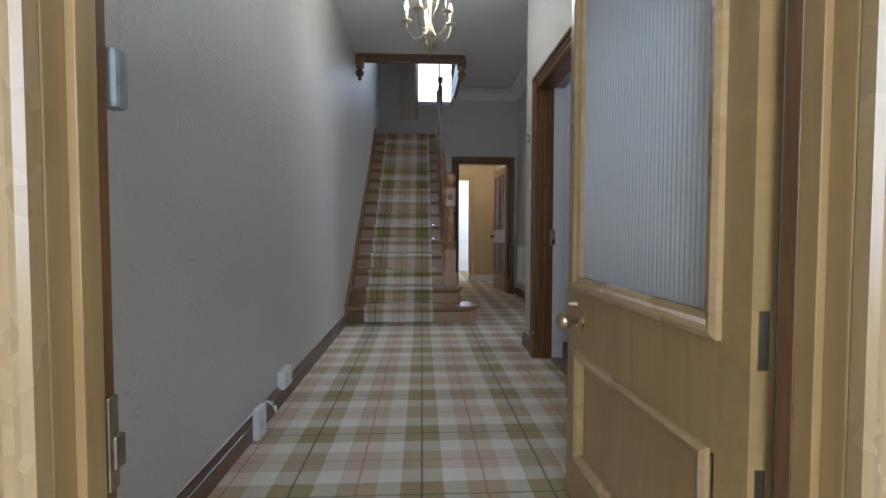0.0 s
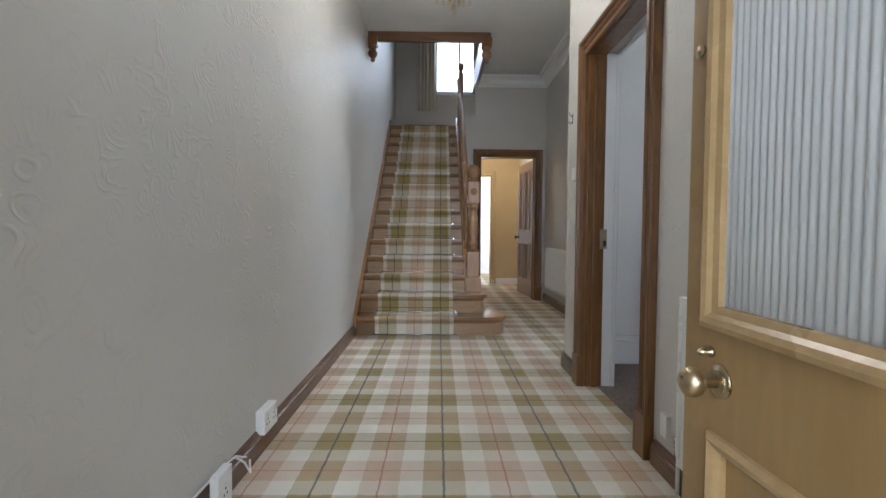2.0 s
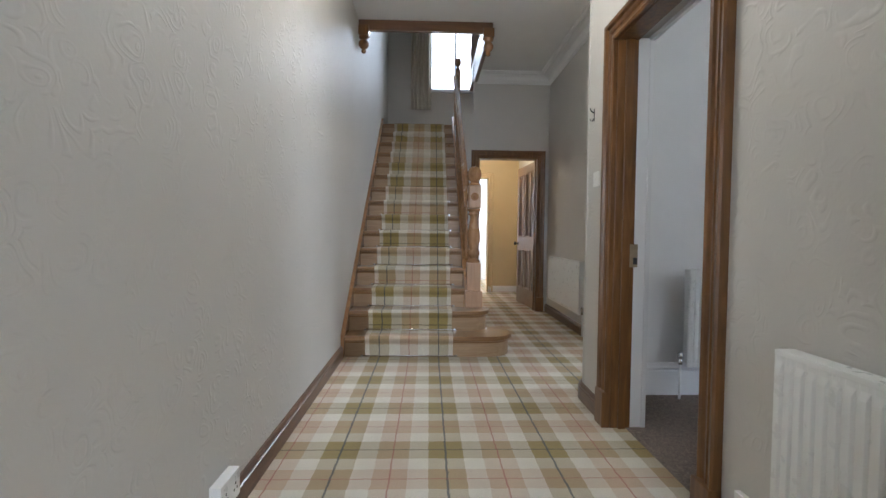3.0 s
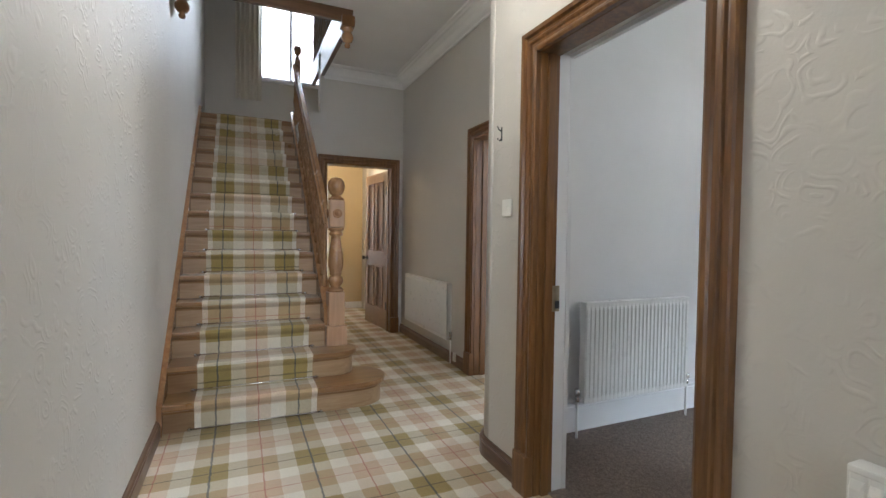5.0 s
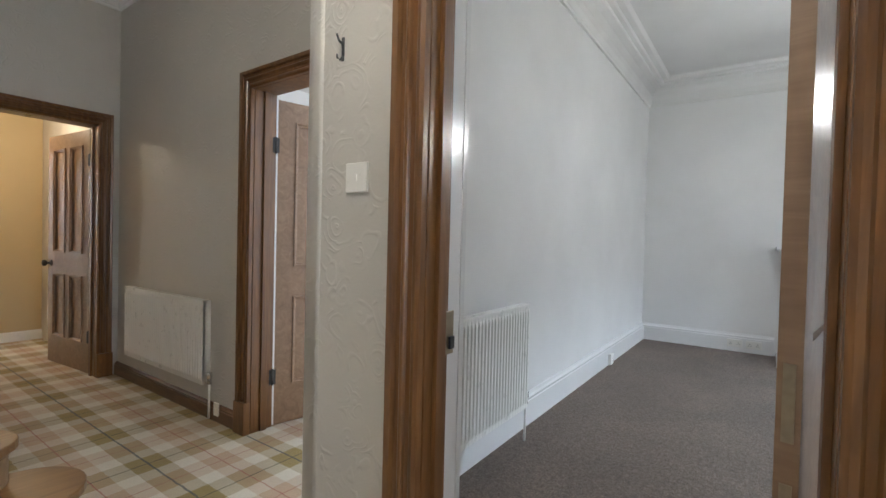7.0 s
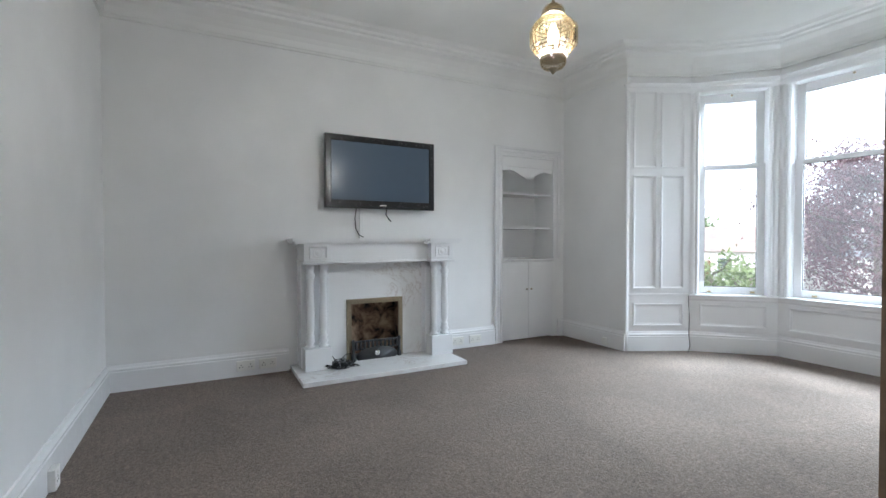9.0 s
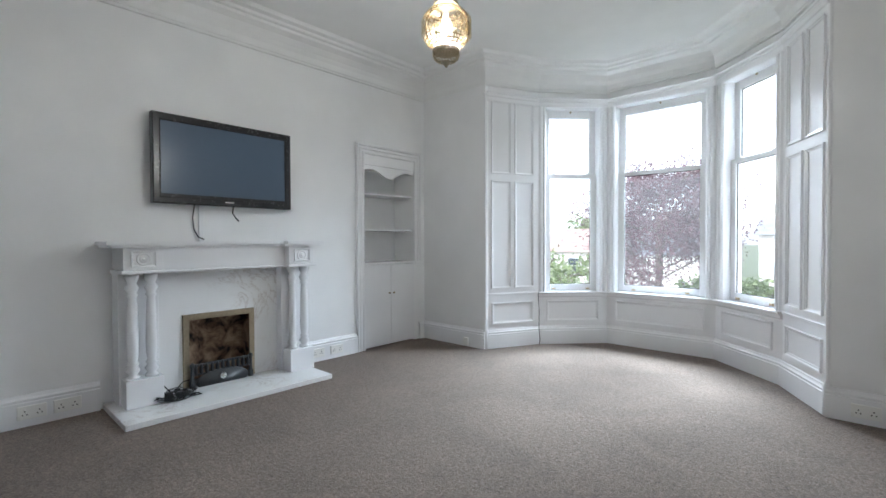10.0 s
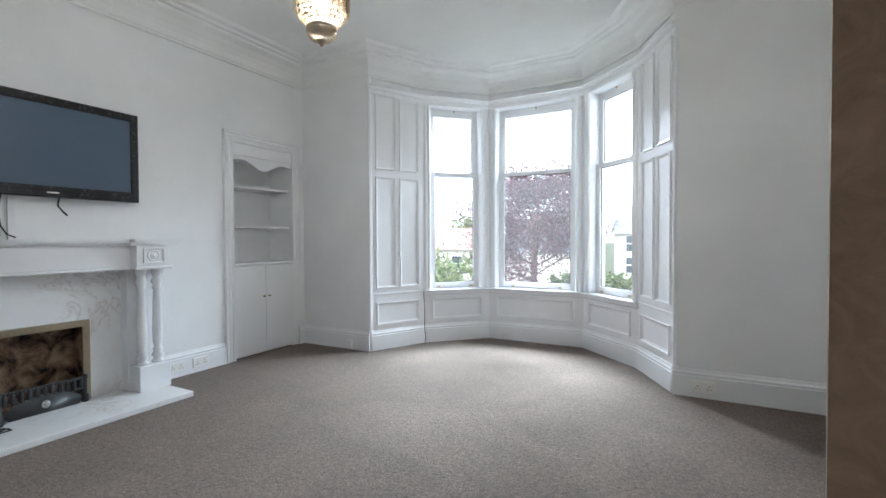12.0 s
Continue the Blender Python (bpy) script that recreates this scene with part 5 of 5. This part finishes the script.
part("lead", tubed([(0.0, 0.0, 0.06), (0.03, -0.06, 0.10), (0.08, -0.12, 0.09)], 0.004, 6), BLACK, tg)
for a, b in (((-0.05, -0.05, 0), (0.0, 0.0, 0.05)), ((0.01, 0.01, 0), (0.06, 0.06, 0.045))):
    part("plug_block", bx(a, b, 0.008), BLACK, tg)

# television
tv = thing("television", "black flat-screen television on the chimney wall", "television", plane_pose((6.19, 2.49, 1.815), (0.02, -1, 0), (0, 0, 1)))
TW, TH = 0.557, 0.338
part("bezel", swept([(-TW, -TH), (TW, -TH), (TW, TH), (-TW, TH)], [(0, -0.05), (0, 0.004), (0.008, 0.010), (0.046, 0.010), (0.056, 0.002), (0.056, -0.05)], None, True), BLACK, tv)
part("lower_bezel", bx((-TW + 0.045, -TH + 0.03, -0.04), (TW - 0.045, -TH + 0.075, 0.007), 0.003), BLACK, tv)
part("screen", bx((-TW + 0.04, -TH + 0.04, -0.04), (TW - 0.04, TH - 0.04, -0.004)), SCREEN, tv, "dark blue-grey glass screen")
part("rear_case", bx((-TW + 0.03, -TH + 0.03, -0.075), (TW - 0.03, TH - 0.03, -0.041), 0.01), BLACK, tv)
part("badge", bx((-0.035, -TH + 0.026, 0.010), (0.035, -TH + 0.036, 0.012), 0.001), PLASTIC, tv, "small pale maker's badge")
part("wall_bracket", bx((-0.2, -0.15, -0.108), (0.2, 0.15, -0.075)), IRON, tv)
solid("cable_cover", bx((6.275, 2.66, 1.192), (6.299, 2.695, 1.50), 0.003), GLOSS_WHITE, "white cable trunking under the television", "trunking", "")
solid("cable", tubed([(6.25, 2.735, 1.49), (6.27, 2.745, 1.38), (6.285, 2.73, 1.28), (6.28, 2.70, 1.225), (6.27, 2.66, 1.205)], 0.005), BLACK, "dark lead hanging below the television", "cable", "")
solid("cable", tubed([(6.27, 2.42, 1.49), (6.285, 2.425, 1.43), (6.28, 2.40, 1.39), (6.27, 2.375, 1.36)], 0.006), BLACK, "short dark lead ends below the television", "cable", "")

# press cupboard in the wall
pc = thing("press_cupboard", "white recessed cupboard with open shelves and a scalloped top", "cupboard")
P0, P1 = 0.28, 1.02
bm = bmesh.new()
for lo, hi in (((LX + 0.34, P0 - 0.02, 0.0), (LX + 0.36, P1 + 0.02, 2.04)), ((LX + 0.06, P0 - 0.02, 0.0), (LX + 0.34, P0, 2.04)), ((LX + 0.06, P1, 0.0), (LX + 0.34, P1 + 0.02, 2.04)), ((LX + 0.06, P0, 2.02), (LX + 0.34, P1, 2.04))):
    box(bm, lo, hi)
part("carcass", bm, WHITE_WALL, pc)
for z in (1.325, 1.725):
    part("shelf", bx((LX + 0.03, P0 + 0.001, z - 0.022), (LX + 0.34, P1 - 0.001, z), 0.002), GLOSS_WHITE, pc)
part("counter", bx((LX - 0.02, P0 - 0.03, 0.925), (LX + 0.34, P1 - 0.001, 0.95), 0.004), GLOSS_WHITE, pc)
for a, b in ((P0 + 0.002, 0.649), (0.652, P1 - 0.002)):
    dr = part("door", bx((LX - 0.014, a, 0.02), (LX + 0.006, b, 0.92), 0.003), GLOSS_WHITE, pc)
    ky = 0.618 if a < 0.5 else 0.683
    part("knob", turned([(0.006, 0), (0.006, 0.012), (0.011, 0.018), (0.009, 0.026), (0, 0.027)], plane_pose((LX - 0.014, ky, 0.60), (0, -1, 0), (0, 0, 1)), 12), DULL_BRASS, dr, "small metal knob")
bm = bmesh.new()
n = 32
cols = []
for k in range(n + 1):
    u = k / n
    z = 1.985 - 0.045 * math.cos(2 * math.pi * u * 1.0 + math.pi) * (1 if 0.1 < u < 0.9 else 0.8) - 0.02 + (-0.03 * math.cos(math.pi * u * 2) ** 2)
    yy = P0 + (P1 - P0) * u
    cols.append([bm.verts.new((x, yy, zz)) for x, zz in ((LX + 0.004, z), (LX + 0.004, 2.12), (LX + 0.022, 2.12), (LX + 0.022, z))])
for a, b in zip(cols, cols[1:]):
    for k in range(4):
        bm.faces.new((a[k], a[(k + 1) % 4], b[(k + 1) % 4], b[k]))
part("scalloped_valance", bm, GLOSS_WHITE, pc)
part("upper_board", bx((LX - 0.010, P0, 2.02), (LX - 0.001, P1, 2.13)), GLOSS_WHITE, pc)
part("architrave", swept([(0, 0), (0, 2.13), (P1 - P0, 2.13), (P1 - P0, 0.95)], [(a * 0.92, b * 0.9) for a, b in ARCH], plane_pose((LX, P1, 0), (0, -1, 0), (0, 0, 1))), GLOSS_WHITE, pc)

# pendant
pl = thing("pendant_lamp", "lit crystal globe pendant with gilt bands", "pendant lamp", pose(3.795, 2.458, 0.284) @ Matrix.Diagonal((0.86, 0.86, 0.86, 1)))
LT = (LC - 0.284) / 0.86
part("ceiling_rose", turned([(0.055, LT - 0.001), (0.05, LT - 0.02), (0.012, LT - 0.04)], None, 20), SHADE_GOLD, pl)
part("chain", tubed([(0, 0, LT - 0.03), (0, 0, 2.42)], 0.006), SHADE_GOLD, pl)
part("finial", turned([(0.001, 2.005), (0.008, 2.012), (0.014, 2.022), (0.022, 2.034), (0.03, 2.037)], None, 14), DULL_BRASS, pl)
part("top_cap", turned([(0.055, 2.358), (0.05, 2.385), (0.03, 2.41), (0.012, 2.42), (0.008, 2.44)], None, 20), SHADE_GOLD, pl)
for z, r in ((2.350, 0.066), (2.098, 0.072)):
    part("gilt_band", turned([(r, z - 0.009), (r + 0.004, z - 0.005), (r + 0.004, z + 0.005), (r, z + 0.009)], None, 24), DULL_BRASS, pl)


def bead_rings(rings, size):
    bm = bmesh.new()
    for r, z in rings:
        n = max(8, int(2 * math.pi * r / (size * 2.05)))
        for k in range(n):
            a = 2 * math.pi * k / n
            ret = bmesh.ops.create_icosphere(bm, subdivisions=1, radius=size, matrix=Matrix.Translation((r * math.cos(a), r * math.sin(a), z)))
    return bm


CZ, CR = 2.222, 0.132
globe = [(CR * math.cos(t), CZ + 0.125 * math.sin(t)) for t in np.linspace(-0.95, 0.95, 11) if abs(t) > 0.42]
for sign in (-1, 1):
    part("beaded_globe", bead_rings([q for q in globe if (q[1] - CZ) * sign > 0], 0.0105), CRYSTAL, pl, "crystal beads in rings")
for k in range(20):
    a = 2 * math.pi * k / 20
    part("crystal_bar", bx((CR - 0.006, -0.014, CZ - 0.048), (CR + 0.004, 0.014, CZ + 0.048), 0.004, pose(0, 0, 0, 0, 0, math.degrees(a))), CRYSTAL, pl, "upright clear crystal bar")
part("lower_beads", bead_rings([(0.070, 2.082), (0.069, 2.068), (0.062, 2.055), (0.050, 2.045), (0.036, 2.040)], 0.0085), CRYSTAL, pl)
part("upper_beads", bead_rings([(0.062, 2.368), (0.055, 2.384), (0.043, 2.398)], 0.0085), CRYSTAL, pl)
bm = bmesh.new()
for k in range(18):
    a = 2 * math.pi * k / 18
    tube(bm, [((CR - 0.014) * math.cos(t) * math.cos(a), (CR - 0.014) * math.cos(t) * math.sin(a), CZ + 0.125 * math.sin(t)) for t in np.linspace(-1.0, 1.0, 9)], 0.0026, 5)
for t in (-0.9, -0.75, -0.58, -0.42, 0.42, 0.58, 0.75, 0.9):
    ring = [((CR + 0.002) * math.cos(t) * math.cos(a), (CR + 0.002) * math.cos(t) * math.sin(a), CZ + 0.125 * math.sin(t)) for a in np.linspace(0, 2 * math.pi, 33)]
    tube(bm, ring, 0.0026, 5)
part("gilt_ribs", bm, PENDANT_WIRE, pl)
part("bulb", turned([(0.012, 2.30), (0.02, 2.28), (0.034, 2.235), (0.03, 2.205), (0.001, 2.188)], None, 16), BULB, pl, "lit bulb")

# lounge radiator and sockets
r3 = radiator("radiator", "white fluted radiator on the lounge's white wall", plane_pose((1.736, LY1 - 0.08, 0.215), (1, 0, 0), (0, 0, 1)), 0.877, 0.60)
valve(r3, -0.03, 0.03, -0.21)
valve(r3, 0.905, 0.03, -0.21)
part("wall_bracket", bx((0.1, 0.1, -0.08), (0.14, 0.5, 0.006)), ENAMEL, r3)
part("wall_bracket", bx((0.72, 0.1, -0.08), (0.76, 0.5, 0.006)), ENAMEL, r3)
for y in (3.72, 3.54):
    socket("wall_socket", "white double socket set in the skirting", plane_pose((LX - 0.0305, y, 0.095), (0, -1, 0), (0, 0, 1)), 0.146, 0.086, 2)
for y in (1.62, 1.40):
    socket("wall_socket", "white double socket set in the skirting", plane_pose((LX - 0.0305, y, 0.09), (0, -1, 0), (0, 0, 1)), 0.146, 0.086, 2)
socket("wall_socket", "white double socket on the front skirting", plane_pose((2.30, LY0 + 0.0305, 0.085), (-1, 0, 0), (0, 0, 1)), 0.146, 0.086, 2)
socket("wall_socket", "white aerial plate on the front skirting", plane_pose((5.60, LY0 + 0.0305, 0.06), (-1, 0, 0), (0, 0, 1)), 0.06, 0.086, 0, 0.03, 1)
socket("wall_socket", "white plug block on the back skirting", plane_pose((4.73, LY1 - 0.0305, 0.06), (1, 0, 0), (0, 0, 1)), 0.08, 0.10, 1, 0.03)

# ---- outside ----
GZ = -2.6
bm = bmesh.new()
bmesh.ops.create_grid(bm, x_segments=2, y_segments=2, size=400, matrix=Matrix.Translation((0, 0, GZ)))
solid("ground", bm, GRASS, "lawn and gardens before the house", "ground")
solid("road", bx((-120, -22, GZ - 0.1), (120, -15, GZ + 0.02)), ASPHALT, "grey street beyond the garden", "road")
solid("pavement", bx((-120, -15, GZ - 0.1), (120, -13.2, GZ + 0.12)), STONE, "pale pavement with a kerb", "pavement")
gw_t = thing("garden_wall", "low sandstone garden wall along the pavement", "garden wall")
for k in range(22):
    x = -12 + 1.6 * k
    part("stone_course", bx((x + 0.01, -12.6, GZ), (x + 1.59, -12.25, GZ + 0.95), 0.03), STONE, gw_t)
    part("coping", bx((x + 0.005, -12.65, GZ + 0.95), (x + 1.595, -12.2, GZ + 1.05), 0.02), STONE, gw_t)


def tree(name, x, y, h, spread, mat, label, n, size, seed, trunk_h=1.2):
    top = thing(name, label, "tree", pose(x, y, GZ))
    r = random.Random(seed)
    bm = bmesh.new()
    tube(bm, [(0, 0, 0), (0.05, 0.02, trunk_h), (0.0, 0.08, h * 0.55), (0.05, 0.0, h * 0.85)], 0.09, 8)
    tips = []
    for k in range(26):
        a, z0 = r.random() * 6.283, trunk_h + r.random() * h * 0.5
        l = spread * (0.45 + 0.6 * r.random()) * (1.1 - 0.5 * (z0 - trunk_h) / h)
        tip = Vector((l * math.cos(a), l * math.sin(a), min(h, z0 + l * (0.2 + 0.6 * r.random()))))
        q = tip * 0.5 + Vector((0, 0, z0 * 0.5))
        tube(bm, [(0, 0, z0), tuple(q + Vector((0, 0, -0.1))), tuple(tip)], 0.022, 5)
        tips += [tip, q * 0.4 + tip * 0.6, q]
    part("trunk", bm, BARK, top, "grey-brown trunk and limbs")
    vs, fs = [], []
    for k in range(n):
        c = r.choice(tips) + Vector((r.gauss(0, 1), r.gauss(0, 1), r.gauss(0, 0.8))) * spread * 0.17
        c.z = max(c.z, trunk_h * 0.7)
        d = Vector((r.gauss(0, 1), r.gauss(0, 1), r.gauss(0, 1))).normalized()
        e = d.orthogonal().normalized()
        s = size * (0.6 + 0.8 * r.random())
        b = len(vs)
        vs += [c - d * s, c + e * s * 0.5, c + d * s, c - e * s * 0.5]
        fs.append((b, b + 1, b + 2, b + 3))
    me = bpy.data.meshes.new("crown")
    me.from_pydata(vs, [], fs)
    me.materials.append(mat)
    ob = new("crown", me)
    ob.parent = top
    return top


tree("copper_tree", 6.1, -8.2, 5.3, 1.75, LEAF_RED, "copper-leaved tree with an open rounded crown", 26000, 0.036, 2, 2.6)
for k, (x, y, h, s) in enumerate(((7.9, -7.0, 3.4, 0.95), (9.6, -8.2, 3.3, 1.1), (5.7, -10.0, 2.75, 0.55), (4.1, -10.0, 2.6, 0.8), (2.6, -10.5, 2.5, 0.8), (12.0, -9.5, 3.4, 1.1))):
    tree("garden_shrub", x, y, h, s, LEAF_GREEN, "leafy green garden shrub", 2600, 0.06, 20 + k, 1.2)
for k, (x, y, h, s) in enumerate(((-14, -62, 7, 4), (30, -60, 6.5, 4), (44, -56, 7, 4), (0, -66, 7, 4))):
    tree("far_tree", x, y, h, s, LEAF_GREEN, "tall green tree beyond the houses", 1800, 0.35, 40 + k, 2.5)


def house(label, m, w, d, h, roof_h, wall_mat, roof_mat):
    top = thing("house", label, "house", m)
    bm = bmesh.new()
    box(bm, (-w / 2, -d / 2, 0), (w / 2, d / 2, h))
    for x in (-w / 2, w / 2 - 0.02):
        lo, hi = [[bm.verts.new((x + e, *q)) for q in ((-d / 2, h), (d / 2, h), (0, h + roof_h - 0.1))] for e in (0, 0.02)]
        bm.faces.new(lo[::-1])
        bm.faces.new(hi)
        for k in range(3):
            bm.faces.new((lo[k], lo[(k + 1) % 3], hi[(k + 1) % 3], hi[k]))
    part("wall", bm, wall_mat, top)
    bm = bmesh.new()
    o = 0.35
    q = [bm.verts.new(c) for c in ((-w / 2 - o, -d / 2 - o, h - 0.15), (w / 2 + o, -d / 2 - o, h - 0.15), (w / 2 + o, d / 2 + o, h - 0.15), (-w / 2 - o, d / 2 + o, h - 0.15), (-w / 2 - o, 0, h + roof_h), (w / 2 + o, 0, h + roof_h))]
    for f in ((0, 1, 5, 4), (2, 3, 4, 5), (0, 4, 3), (1, 2, 5), (0, 3, 2, 1)):
        bm.faces.new([q[k] for k in f])
    rf = part("roof", bm, roof_mat, top)
    for x in (-w / 2 + 0.8, w / 2 - 0.8):
        part("chimney", bx((x - 0.35, -0.4, h + roof_h - 1.0), (x + 0.35, 0.4, h + roof_h + 0.9)), STONE, rf)
    for z in ([0.8, h - 1.7] if h > 4 else [0.9]):
        for x in np.linspace(-w / 2 + 1.4, w / 2 - 1.4, 4):
            wn = part("window", bx((x - 0.55, d / 2 - 0.02, z), (x + 0.55, d / 2 + 0.04, z + 1.5)), GLOSS_WHITE, top)
            part("pane", bx((x - 0.45, d / 2 + 0.02, z + 0.1), (x + 0.45, d / 2 + 0.05, z + 0.72)), DARK_PANE, wn)
            part("pane", bx((x - 0.45, d / 2 + 0.02, z + 0.80), (x + 0.45, d / 2 + 0.05, z + 1.4)), DARK_PANE, wn)
    part("front_door", bx((-0.5, d / 2 - 0.02, 0), (0.5, d / 2 + 0.05, 2.1)), STAIN_Z, top)
    return top


house("pale rendered house with a slate roof", pose(3.0, -41, GZ, 0, 0, 0), 10, 8, 4.3, 1.5, HARL, SLATE)
house("pale rendered cottage with its gable to the street", pose(12.0, -33, GZ, 0, 0, 90), 8, 5.4, 2.9, 2.0, HARL, SLATE)
house("pale rendered house with a red tiled roof", pose(25.0, -36, GZ, 0, 0, 0), 12, 8, 3.0, 1.9, HARL, TILE_ROOF)
house("sandstone house with a slate roof", pose(-11, -37, GZ, 0, 0, 0), 9, 8, 3.8, 2.0, STONE, SLATE)
house("pale rendered house with a slate roof", pose(42.0, -38, GZ, 0, 0, 0), 11, 8, 4.6, 2.0, HARL, SLATE)
solid("foundation", bx((-0.8, -1.25, GZ), (6.8, 12.3, -0.201)), STONE, "sandstone base under the house", "foundation")
